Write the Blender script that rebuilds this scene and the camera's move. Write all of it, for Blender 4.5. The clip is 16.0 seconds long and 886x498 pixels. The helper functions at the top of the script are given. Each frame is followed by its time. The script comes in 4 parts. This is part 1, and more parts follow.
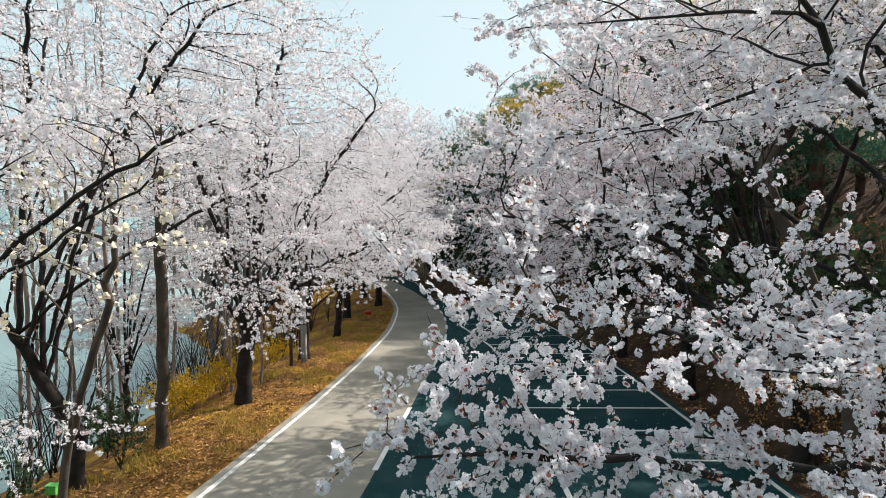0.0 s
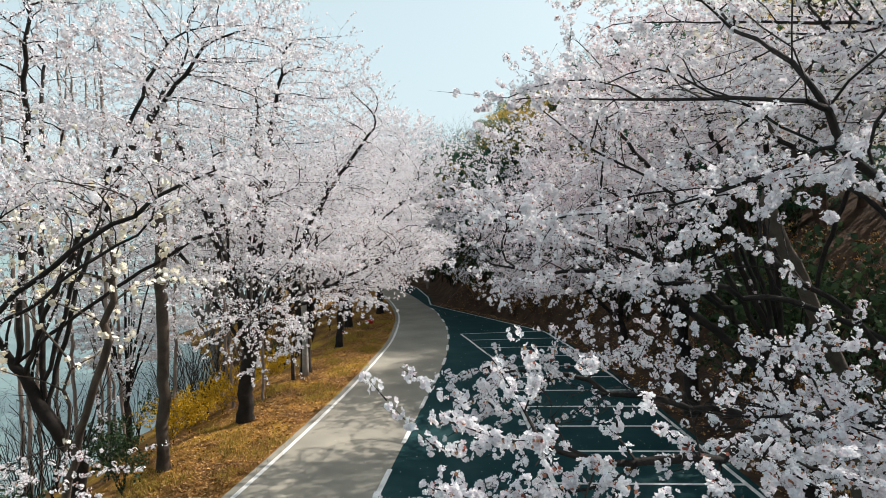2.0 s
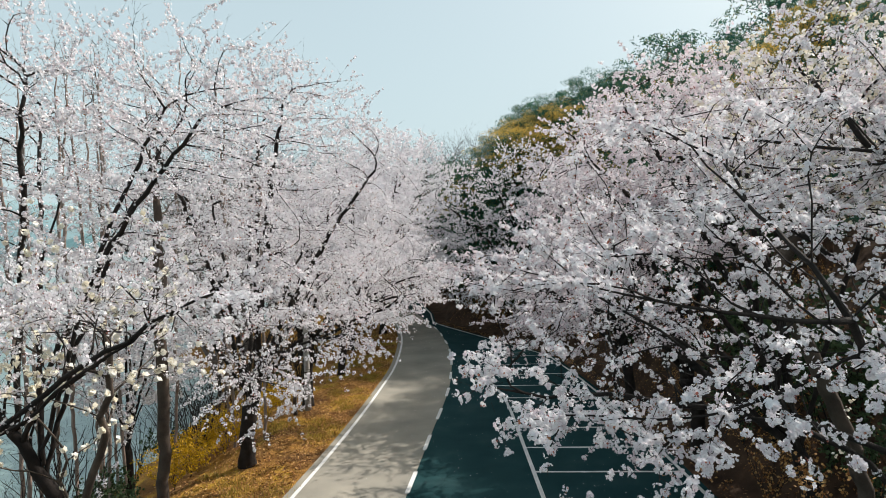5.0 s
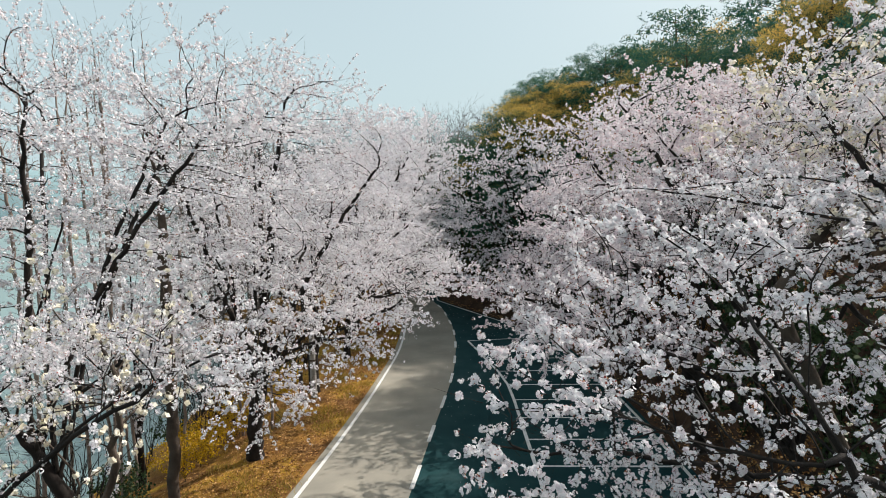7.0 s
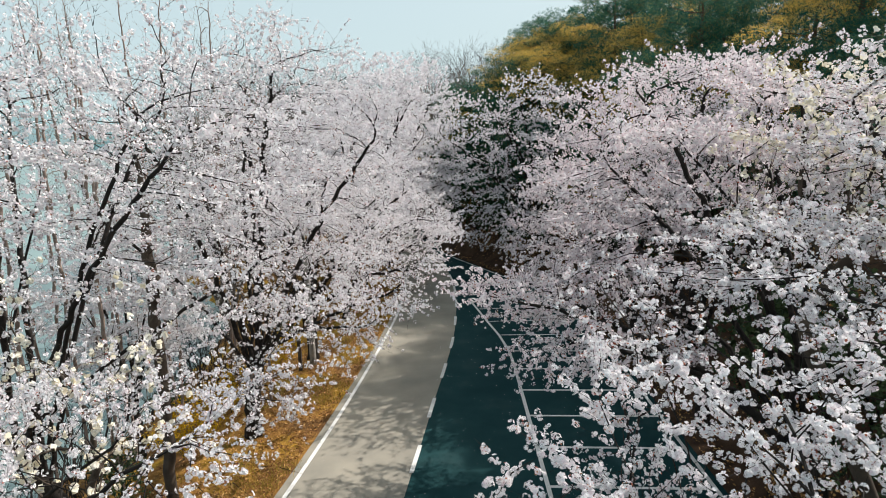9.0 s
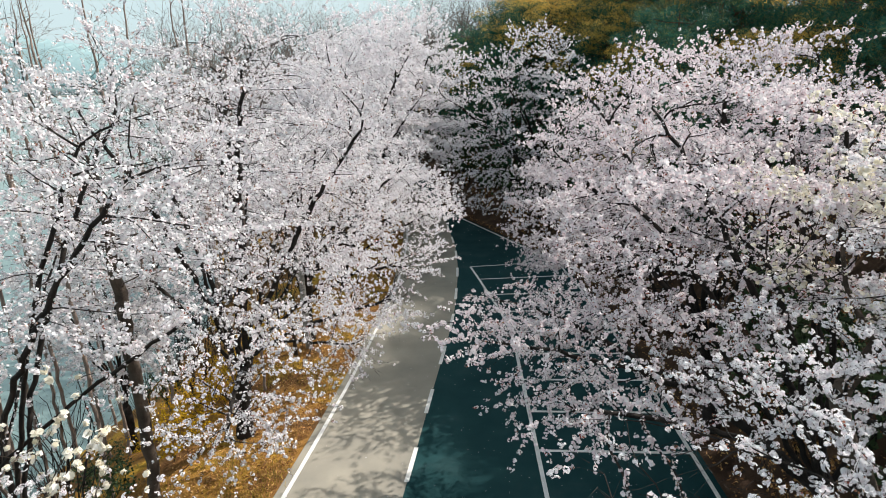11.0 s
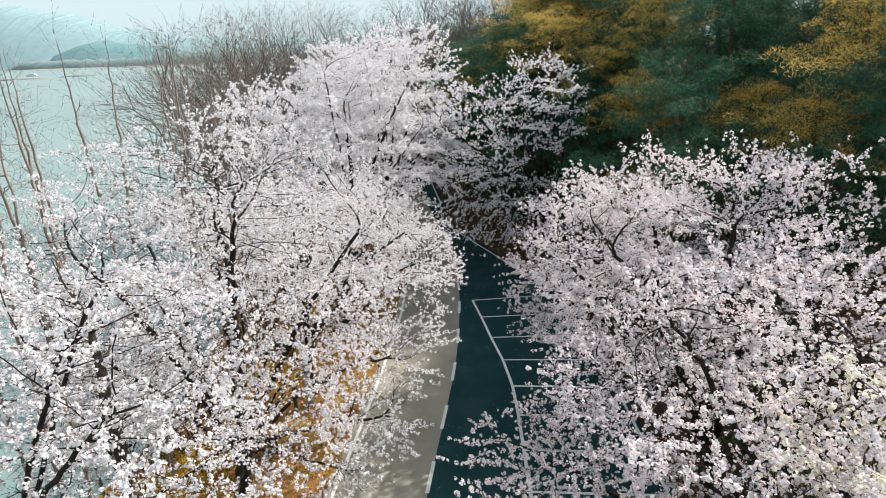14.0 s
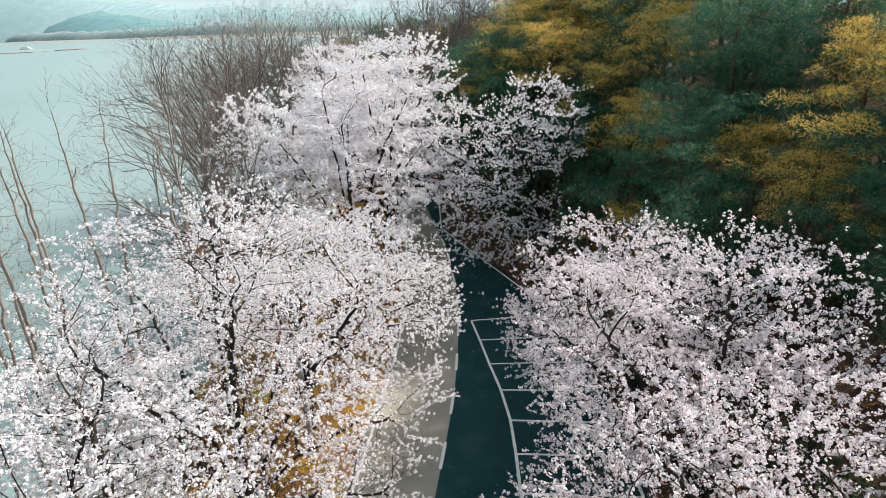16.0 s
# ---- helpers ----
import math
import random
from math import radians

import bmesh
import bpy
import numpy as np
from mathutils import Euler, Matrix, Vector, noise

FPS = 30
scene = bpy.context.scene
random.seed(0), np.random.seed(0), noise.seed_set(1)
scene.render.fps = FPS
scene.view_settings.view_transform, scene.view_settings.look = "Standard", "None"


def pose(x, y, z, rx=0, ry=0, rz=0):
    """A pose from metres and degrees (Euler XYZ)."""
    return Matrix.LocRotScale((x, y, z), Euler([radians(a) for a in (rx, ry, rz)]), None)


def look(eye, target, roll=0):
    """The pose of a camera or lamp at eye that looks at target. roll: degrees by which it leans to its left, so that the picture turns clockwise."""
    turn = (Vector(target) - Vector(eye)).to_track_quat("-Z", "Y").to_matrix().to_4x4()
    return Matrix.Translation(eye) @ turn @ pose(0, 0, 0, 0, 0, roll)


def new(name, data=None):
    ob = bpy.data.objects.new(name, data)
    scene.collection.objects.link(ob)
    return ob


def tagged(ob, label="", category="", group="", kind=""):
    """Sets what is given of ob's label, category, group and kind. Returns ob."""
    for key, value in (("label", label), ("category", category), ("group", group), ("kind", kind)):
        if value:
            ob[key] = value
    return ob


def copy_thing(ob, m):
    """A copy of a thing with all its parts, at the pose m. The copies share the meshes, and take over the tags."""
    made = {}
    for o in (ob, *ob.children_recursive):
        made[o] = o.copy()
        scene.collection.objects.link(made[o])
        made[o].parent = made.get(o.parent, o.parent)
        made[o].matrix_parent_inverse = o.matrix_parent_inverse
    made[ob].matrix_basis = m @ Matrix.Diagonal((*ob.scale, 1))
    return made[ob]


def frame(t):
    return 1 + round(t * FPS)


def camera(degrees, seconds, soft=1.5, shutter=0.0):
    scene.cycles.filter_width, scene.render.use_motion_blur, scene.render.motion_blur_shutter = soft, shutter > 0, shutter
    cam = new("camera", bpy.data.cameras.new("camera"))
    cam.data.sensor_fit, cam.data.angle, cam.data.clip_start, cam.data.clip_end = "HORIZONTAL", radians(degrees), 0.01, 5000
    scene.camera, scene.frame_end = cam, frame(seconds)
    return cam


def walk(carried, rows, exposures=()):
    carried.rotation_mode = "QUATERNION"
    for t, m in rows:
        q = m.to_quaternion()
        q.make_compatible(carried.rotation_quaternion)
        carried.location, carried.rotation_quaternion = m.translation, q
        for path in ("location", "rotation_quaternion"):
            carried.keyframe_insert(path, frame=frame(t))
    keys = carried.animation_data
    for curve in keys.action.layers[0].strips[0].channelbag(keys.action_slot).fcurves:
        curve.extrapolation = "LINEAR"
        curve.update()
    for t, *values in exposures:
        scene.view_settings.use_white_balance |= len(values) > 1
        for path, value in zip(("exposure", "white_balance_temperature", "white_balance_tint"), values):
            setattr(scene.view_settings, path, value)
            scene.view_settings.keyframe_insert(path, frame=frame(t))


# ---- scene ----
cam = camera(71.6, 16.0, soft=0.6)
PATH = [
    (0, (0.380, -1.980, 6.070), (0.379, 0.020, 6.030), -1.00),
    (0.5, (0.386, -1.963, 6.180), (0.384, 0.037, 6.140), -1.08),
    (1, (0.392, -1.939, 6.320), (0.389, 0.061, 6.281), -1.16),
    (1.5, (0.398, -1.911, 6.490), (0.393, 0.089, 6.451), -1.24),
    (2, (0.404, -1.880, 6.680), (0.398, 0.120, 6.642), -1.32),
    (2.5, (0.410, -1.846, 6.880), (0.403, 0.154, 6.842), -1.40),
    (3, (0.416, -1.810, 7.100), (0.408, 0.190, 7.062), -1.48),
    (3.5, (0.422, -1.772, 7.350), (0.413, 0.228, 7.313), -1.56),
    (4, (0.428, -1.733, 7.600), (0.417, 0.267, 7.567), -1.64),
    (4.5, (0.434, -1.692, 7.840), (0.422, 0.308, 7.810), -1.72),
    (5, (0.440, -1.650, 8.080), (0.427, 0.350, 8.054), -1.80),
    (7.5, (0.520, -1.620, 9.500), (0.487, 0.372, 9.318), -1.90),
    (8, (0.530, -1.390, 9.840), (0.497, 0.597, 9.605), -1.90),
    (8.5, (0.540, -1.000, 10.200), (0.505, 0.979, 9.912), -1.90),
    (9, (0.560, -0.470, 10.580), (0.520, 1.500, 10.238), -1.95),
    (11.5, (1.050, 1.740, 12.830), (0.977, 3.654, 12.256), -2.70),
    (12, (1.090, 2.020, 13.440), (1.013, 3.930, 12.848), -2.80),
    (12.5, (1.120, 2.305, 14.070), (1.041, 4.209, 13.464), -2.90),
    (13, (1.160, 2.545, 14.730), (1.079, 4.446, 14.114), -2.95),
    (13.5, (1.200, 2.770, 15.400), (1.118, 4.668, 14.775), -3.00),
    (14, (1.235, 2.995, 16.070), (1.152, 4.891, 15.437), -3.00),
    (14.5, (1.265, 3.232, 16.740), (1.181, 5.125, 16.100), -3.05),
    (15, (1.300, 3.480, 17.420), (1.217, 5.368, 16.765), -3.05),
    (15.5, (1.350, 3.720, 18.200), (1.266, 5.598, 17.520), -3.10),
    (16, (1.410, 3.990, 19.000), (1.325, 5.857, 18.286), -3.10),
]
walk(cam, [(t, look(e, g, r)) for t, e, g, r in PATH], [(0, 0.64), (3.5, 0.45), (7.5, 0.34), (9.0, 0.41), (11.5, 0.56), (16, 0.66)])

# ---- world, sun, exposure ----
SUN_AZ, SUN_EL = radians(59), radians(42)      # azimuth from +y towards +x
world = bpy.data.worlds.new("sky")
scene.world = world
world.use_nodes = True
wn, wl = world.node_tree.nodes, world.node_tree.links
sky = wn.new("ShaderNodeTexSky")
sky.sky_type, sky.sun_disc = "NISHITA", False
sky.sun_elevation, sky.sun_rotation = SUN_EL, SUN_AZ
sky.air_density, sky.dust_density, sky.ozone_density = 1.0, 7.0, 2.0
wn["Background"].inputs["Strength"].default_value = 0.091
haze = wn.new("ShaderNodeMix")               # thin white spring haze over the clear sky
haze.data_type = "RGBA"
haze.inputs[7].default_value = (6.2, 7.75, 8.1, 1)
where = wn.new("ShaderNodeTexCoord")
split = wn.new("ShaderNodeSeparateXYZ")
thin = wn.new("ShaderNodeMapRange")          # the haze thins out towards the zenith
thin.inputs["From Min"].default_value, thin.inputs["From Max"].default_value = 0.05, 0.9
thin.inputs["To Min"].default_value, thin.inputs["To Max"].default_value = 0.78, 0.45
wl.new(where.outputs["Generated"], split.inputs[0])
wl.new(split.outputs["Z"], thin.inputs["Value"])
wl.new(thin.outputs["Result"], haze.inputs[0])
wl.new(sky.outputs["Color"], haze.inputs[6])
wl.new(haze.outputs[2], wn["Background"].inputs["Color"])
sun = new("sun", bpy.data.lights.new("sun", "SUN"))
sun.data.energy, sun.data.angle, sun.data.color = 4.6, radians(0.55), (1.0, 0.93, 0.85)
sun_dir = Vector((math.sin(SUN_AZ) * math.cos(SUN_EL), math.cos(SUN_AZ) * math.cos(SUN_EL), math.sin(SUN_EL)))
sun.matrix_world = look(sun_dir * 60, (0, 0, 0))


# ---- materials ----
def mat(name):
    m = bpy.data.materials.new(name)
    m.use_nodes = True
    nt = m.node_tree
    return m, nt.nodes, nt.links, nt.nodes["Principled BSDF"]


def ramp(nodes, links, source, stops):
    r = nodes.new("ShaderNodeValToRGB")
    e = r.color_ramp.elements
    while len(e) < len(stops):
        e.new(0.5)
    for el, (p, c) in zip(e, stops):
        el.position, el.color = p, (*c, 1)
    links.new(source, r.inputs["Fac"])
    return r.outputs["Color"]


def noise_tex(nodes, links, scale, detail=4, rough=0.55, vec=None, coords="Object"):
    n = nodes.new("ShaderNodeTexNoise")
    n.inputs["Scale"].default_value, n.inputs["Detail"].default_value, n.inputs["Roughness"].default_value = scale, detail, rough
    if vec is None:
        vec = nodes.new("ShaderNodeTexCoord").outputs[coords]
    links.new(vec, n.inputs["Vector"])
    return n.outputs["Fac"]


def mixed(nodes, links, fac, a, b, mode="MIX"):
    m = nodes.new("ShaderNodeMix")
    m.data_type, m.blend_type = "RGBA", mode
    for key, v in ((0, fac), (6, a), (7, b)):
        if isinstance(v, (int, float)):
            m.inputs[key].default_value = v
        elif isinstance(v, tuple):
            m.inputs[key].default_value = (*v, 1)
        else:
            links.new(v, m.inputs[key])
    return m.outputs[2]


def bump(nodes, links, bsdf, height, strength, distance):
    b = nodes.new("ShaderNodeBump")
    b.inputs["Strength"].default_value, b.inputs["Distance"].default_value = strength, distance
    links.new(height, b.inputs["Height"])
    links.new(b.outputs["Normal"], bsdf.inputs["Normal"])


def surface(name, stops, scale, fine=40.0, rough=0.85, bump_d=0.01, bump_s=0.5, fine_mix=0.35, spec=0.3):
    """A mottled matt surface: stains at one scale, grain at another."""
    m, n, l, b = mat(name)
    big = noise_tex(n, l, scale, 5)
    small = noise_tex(n, l, fine, 3, 0.7)
    col = ramp(n, l, big, stops)
    grain = ramp(n, l, small, [(0.25, (0.45, 0.45, 0.45)), (0.75, (1.0, 1.0, 1.0))])
    l.new(mixed(n, l, fine_mix, col, grain, "MULTIPLY"), b.inputs["Base Color"])
    b.inputs["Roughness"].default_value = rough
    b.inputs["Specular IOR Level"].default_value = spec
    bump(n, l, b, small, bump_s, bump_d)
    return m


def leafy(name, stops, translucent=0.35, rough=0.6):
    """Thin petals or leaves: each one its own tint, and light coming through."""
    m, n, l, b = mat(name)
    g = n.new("ShaderNodeNewGeometry")
    col = ramp(n, l, g.outputs["Random Per Island"], stops)
    patch = noise_tex(n, l, 0.8, 2, coords="Object")
    col = mixed(n, l, 0.25, col, ramp(n, l, patch, [(0.3, (0.88, 0.84, 0.85)), (0.7, (1, 1, 1))]), "MULTIPLY")
    l.new(col, b.inputs["Base Color"])
    b.inputs["Roughness"].default_value, b.inputs["Specular IOR Level"].default_value = rough, 0.15
    t = n.new("ShaderNodeBsdfTranslucent")
    l.new(col, t.inputs["Color"])
    mx = n.new("ShaderNodeMixShader")
    mx.inputs[0].default_value = translucent
    l.new(b.outputs[0], mx.inputs[1])
    l.new(t.outputs[0], mx.inputs[2])
    l.new(mx.outputs[0], n["Material Output"].inputs["Surface"])
    return m


M_PETAL = leafy("cherry_petal", [(0.0, (0.78, 0.69, 0.73)), (0.2, (0.825, 0.785, 0.81)), (0.6, (0.85, 0.84, 0.86)), (1.0, (0.87, 0.875, 0.895))], 0.38)
M_PETAL_PINK = leafy("cherry_petal_pink", [(0.0, (0.79, 0.655, 0.69)), (0.4, (0.835, 0.775, 0.80)), (1.0, (0.87, 0.85, 0.865))], 0.38)
M_MAGNOLIA = leafy("magnolia_petal", [(0.0, (0.82, 0.75, 0.58)), (0.5, (0.85, 0.81, 0.70)), (1.0, (0.88, 0.86, 0.81))], 0.32)
M_BUD = leafy("bud_and_young_leaf", [(0.0, (0.22, 0.05, 0.045)), (0.5, (0.40, 0.14, 0.10)), (1.0, (0.42, 0.25, 0.12))], 0.25)
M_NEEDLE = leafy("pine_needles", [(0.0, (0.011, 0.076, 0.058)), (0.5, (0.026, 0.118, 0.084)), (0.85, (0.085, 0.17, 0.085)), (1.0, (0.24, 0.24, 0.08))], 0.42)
# a lit version of the needles: sunshine on the pine tops as colour
M_NEEDLE_GOLD = leafy("sunlit_tint_pine_needles", [(0.0, (0.16, 0.20, 0.07)), (0.3, (0.50, 0.37, 0.10)), (1.0, (0.85, 0.52, 0.10))], 0.45)
M_FORSYTHIA = leafy("forsythia_petal", [(0.0, (0.42, 0.25, 0.01)), (1.0, (0.72, 0.46, 0.02))], 0.3)
M_DRY_LEAF = leafy("dry_leaf", [(0.0, (0.14, 0.06, 0.025)), (0.5, (0.38, 0.19, 0.06)), (1.0, (0.62, 0.40, 0.16))], 0.15)
M_BUSH = leafy("evergreen_bush_leaf", [(0.0, (0.025, 0.05, 0.025)), (1.0, (0.08, 0.12, 0.05))], 0.2)
M_BARK = surface("cherry_bark", [(0.3, (0.011, 0.009, 0.008)), (0.6, (0.027, 0.021, 0.018)), (0.8, (0.056, 0.045, 0.038))], 3.0, 38, 0.9, 0.02, 0.8)
M_BARK_GREY = surface("grey_bark", [(0.3, (0.042, 0.031, 0.024)), (0.7, (0.115, 0.088, 0.068))], 2.0, 30, 0.9, 0.02, 0.8)
M_BARK_PALE = surface("pale_sapling_bark", [(0.3, (0.20, 0.15, 0.125)), (0.7, (0.34, 0.27, 0.23))], 2.0, 30, 0.9, 0.01, 0.6)
M_TWIG = surface("pale_twigs", [(0.3, (0.12, 0.098, 0.088)), (0.7, (0.22, 0.185, 0.165))], 2.0, 30, 0.9, 0.01, 0.6)
M_BARK_PINE = surface("pine_bark", [(0.3, (0.05, 0.03, 0.022)), (0.7, (0.14, 0.075, 0.045))], 2.0, 26, 0.9, 0.02, 0.8)
M_ASPHALT = surface("dark_asphalt", [(0.3, (0.008, 0.041, 0.045)), (0.55, (0.014, 0.053, 0.057)), (0.8, (0.034, 0.072, 0.075))], 0.5, 90, 0.9, 0.004, 0.35, spec=0.12)
M_OLD_ASPHALT = surface("worn_pale_asphalt", [(0.3, (0.238, 0.226, 0.192)), (0.55, (0.305, 0.285, 0.236)), (0.8, (0.38, 0.35, 0.285))], 0.45, 80, 0.85, 0.004, 0.35, 0.3)
M_LINE = surface("road_paint", [(0.3, (0.62, 0.62, 0.60)), (0.7, (0.80, 0.80, 0.78))], 3.0, 60, 0.6, 0.002, 0.3, 0.2)
M_CONCRETE = surface("concrete", [(0.3, (0.30, 0.29, 0.27)), (0.7, (0.42, 0.41, 0.38))], 3.0, 50, 0.85, 0.003, 0.3)
M_RED = surface("red_plastic", [(0.3, (0.55, 0.03, 0.02)), (0.7, (0.68, 0.05, 0.03))], 4.0, 60, 0.4, 0.001, 0.1, 0.1)
M_GREEN = surface("green_plastic", [(0.3, (0.10, 0.45, 0.08)), (0.7, (0.16, 0.60, 0.12))], 4.0, 60, 0.4, 0.001, 0.1, 0.1)
M_SAND = surface("pale_shore_sand", [(0.3, (0.25, 0.25, 0.23)), (0.7, (0.33, 0.32, 0.29))], 0.02, 0.4, 0.9, 0.02, 0.2)


def ground_material():
    m, n, l, b = mat("leaf_littered_ground")
    big = noise_tex(n, l, 0.33, 5, 0.6)
    mid = noise_tex(n, l, 2.6, 4, 0.65)
    small = noise_tex(n, l, 26, 4, 0.75)
    col = ramp(n, l, big, [(0.28, (0.10, 0.06, 0.032)), (0.42, (0.24, 0.13, 0.05)), (0.54, (0.38, 0.21, 0.055)), (0.64, (0.52, 0.33, 0.05)), (0.8, (0.22, 0.18, 0.05))])
    col = mixed(n, l, 0.55, col, ramp(n, l, mid, [(0.35, (0.42, 0.38, 0.34)), (0.65, (1, 1, 1))]), "MULTIPLY")
    col = mixed(n, l, 0.6, col, ramp(n, l, small, [(0.3, (0.3, 0.27, 0.25)), (0.5, (0.9, 0.85, 0.8)), (0.72, (1.35, 1.2, 1.0))]), "MULTIPLY")
    l.new(col, b.inputs["Base Color"])
    b.inputs["Roughness"].default_value, b.inputs["Specular IOR Level"].default_value = 0.95, 0.1
    bump(n, l, b, small, 0.9, 0.05)
    return m


def water_material():
    m, n, l, b = mat("lake_water")
    tint = noise_tex(n, l, 0.006, 3, coords="Object")
    l.new(ramp(n, l, tint, [(0.3, (0.15, 0.225, 0.22)), (0.7, (0.215, 0.29, 0.285))]), b.inputs["Base Color"])
    b.inputs["Roughness"].default_value, b.inputs["IOR"].default_value = 0.3, 1.33
    bump(n, l, b, noise_tex(n, l, 0.9, 4), 0.35, 0.08)
    return m


def hill_material(name, a, b_):
    m, n, l, b = mat(name)
    l.new(ramp(n, l, noise_tex(n, l, 0.02, 6, 0.7), [(0.35, a), (0.65, b_)]), b.inputs["Base Color"])
    b.inputs["Roughness"].default_value, b.inputs["Specular IOR Level"].default_value = 1.0, 0.0
    return m


# brown leaf mould, its colour darkened for the shade under the hillside trees
M_SHADED_LEAF_MOULD = surface("shade_darkened_leaf_mould", [(0.3, (0.045, 0.028, 0.020)), (0.5, (0.085, 0.052, 0.034)), (0.7, (0.14, 0.085, 0.055))], 0.9, 22, 0.95, 0.05, 0.9, 0.6, 0.1)
M_GROUND, M_WATER = ground_material(), water_material()
# the haze over the far hills is painted into their blue-grey base colours
M_HILL_NEAR = hill_material("haze_tinted_wooded_hill", (0.12, 0.225, 0.24), (0.175, 0.285, 0.30))
M_HILL_FAR = hill_material("haze_tinted_distant_hill", (0.21, 0.31, 0.33), (0.25, 0.35, 0.37))


# ---- building helpers ----
def mesh_np(name, verts, faces, material, smooth=False):
    """One mesh from an array of points and a list of face arrays (each of one corner count)."""
    me = bpy.data.meshes.new(name)
    verts = np.asarray(verts, np.float32)
    faces = [np.asarray(f, np.int32) for f in faces if len(f)]
    loops = np.concatenate([f.ravel() for f in faces])
    counts = np.concatenate([np.full(len(f), f.shape[1], np.int32) for f in faces])
    me.vertices.add(len(verts))
    me.vertices.foreach_set("co", verts.ravel())
    me.loops.add(len(loops))
    me.loops.foreach_set("vertex_index", loops)
    me.polygons.add(len(counts))
    me.polygons.foreach_set("loop_start", np.concatenate([[0], np.cumsum(counts)[:-1]]).astype(np.int32))
    me.polygons.foreach_set("use_smooth", np.full(len(counts), smooth))
    me.update(calc_edges=True)
    me.materials.append(material)
    return me


def part(name, data, parent, label=""):
    ob = new(name, data)
    ob.parent = parent
    return tagged(ob, label)


def bm_mesh(name, bm, material, smooth=False):
    me = bpy.data.meshes.new(name)
    for f in bm.faces:
        f.smooth = smooth
    bm.to_mesh(me)
    bm.free()
    me.materials.append(material)
    return me


def lathe(profile, sides=16):
    """A turned solid round z from (radius, height) pairs."""
    bm = bmesh.new()
    rings = []
    for r, z in profile:
        rings.append([bm.verts.new((r * math.cos(2 * math.pi * k / sides), r * math.sin(2 * math.pi * k / sides), z)) for k in range(sides)])
    for a, b in zip(rings, rings[1:]):
        for k in range(sides):
            bm.faces.new((a[k], a[(k + 1) % sides], b[(k + 1) % sides], b[k]))
    bm.faces.new(rings[0][::-1])
    bm.faces.new(rings[-1])
    return bm


def box(sx, sy, sz, x=0, y=0, z=0, bevel=0.0):
    bm = bmesh.new()
    bmesh.ops.create_cube(bm, size=1.0, matrix=Matrix.Translation((x, y, z)) @ Matrix.Diagonal((sx, sy, sz, 1)))
    if bevel:
        bmesh.ops.bevel(bm, geom=bm.edges[:], offset=bevel, segments=2, affect="EDGES", profile=0.5)
    return bm


# ---- the plan: road edges as x over y ----
LEFT_EDGE = np.array([(-120, -46), (-60, -22), (-30, -13), (-10, -8.6), (0, -7.0), (12.4, -5.5), (18.4, -4.72), (22.4, -4.27), (27.6, -3.8), (32, -3.5), (37, -3.22), (43, -3.25), (50, -3.6), (58, -4.6), (67, -6.2), (80, -9.2), (100, -14.5), (140, -27)])
CENTRE = np.array([(-120, -42), (-60, -18.5), (-30, -9.4), (-10, -5.0), (0, -3.3), (12, -1.72), (16.08, -1.3), (19.85, -0.9), (23.7, -0.52), (27.8, -0.08), (31.94, 0.29), (36.0, 0.45), (40.4, 0.5), (45.4, 0.3), (49.5, -0.1), (54, -0.6), (58.4, -1.5), (67, -3.1), (80, -6.0), (100, -11.2), (140, -23.6)])
STALL_FRONT = np.array([(-30, 3.2), (27, 3.2), (29.5, 3.14), (32.15, 2.83), (34.8, 2.33), (37.6, 1.86), (40.23, 1.37)])
RIGHT_EDGE = np.array([(-120, -36), (-60, -13), (-34, -2), (-24, 8.2), (24.5, 8.2), (29.4, 8.05), (35, 7.7), (40.55, 7.15), (43.4, 5.85), (48.7, 3.5), (54.8, 0.75), (59.3, -1.15), (67, -1.6), (80, -3.4), (100, -8.6), (140, -21)])


def curve_x(table, y):
    """A smooth x(y) through the plan's points (monotone Hermite)."""
    ys, xs = table[:, 0], table[:, 1]
    d = np.diff(xs) / np.diff(ys)
    m = np.concatenate([[d[0]], (d[:-1] + d[1:]) / 2, [d[-1]]])
    y = np.asarray(y, float)
    i = np.clip(np.searchsorted(ys, y) - 1, 0, len(ys) - 2)
    h = ys[i + 1] - ys[i]
    s = (y - ys[i]) / h
    return ((2 * s**3 - 3 * s**2 + 1) * xs[i] + (s**3 - 2 * s**2 + s) * h * m[i] + (-2 * s**3 + 3 * s**2) * xs[i + 1] + (s**3 - s**2) * h * m[i + 1])


def lane_x(table, y):
    return curve_x(table, y) if table is not RIGHT_EDGE and table is not STALL_FRONT else np.interp(y, table[:, 0], table[:, 1])


WATER_Z = -4.2


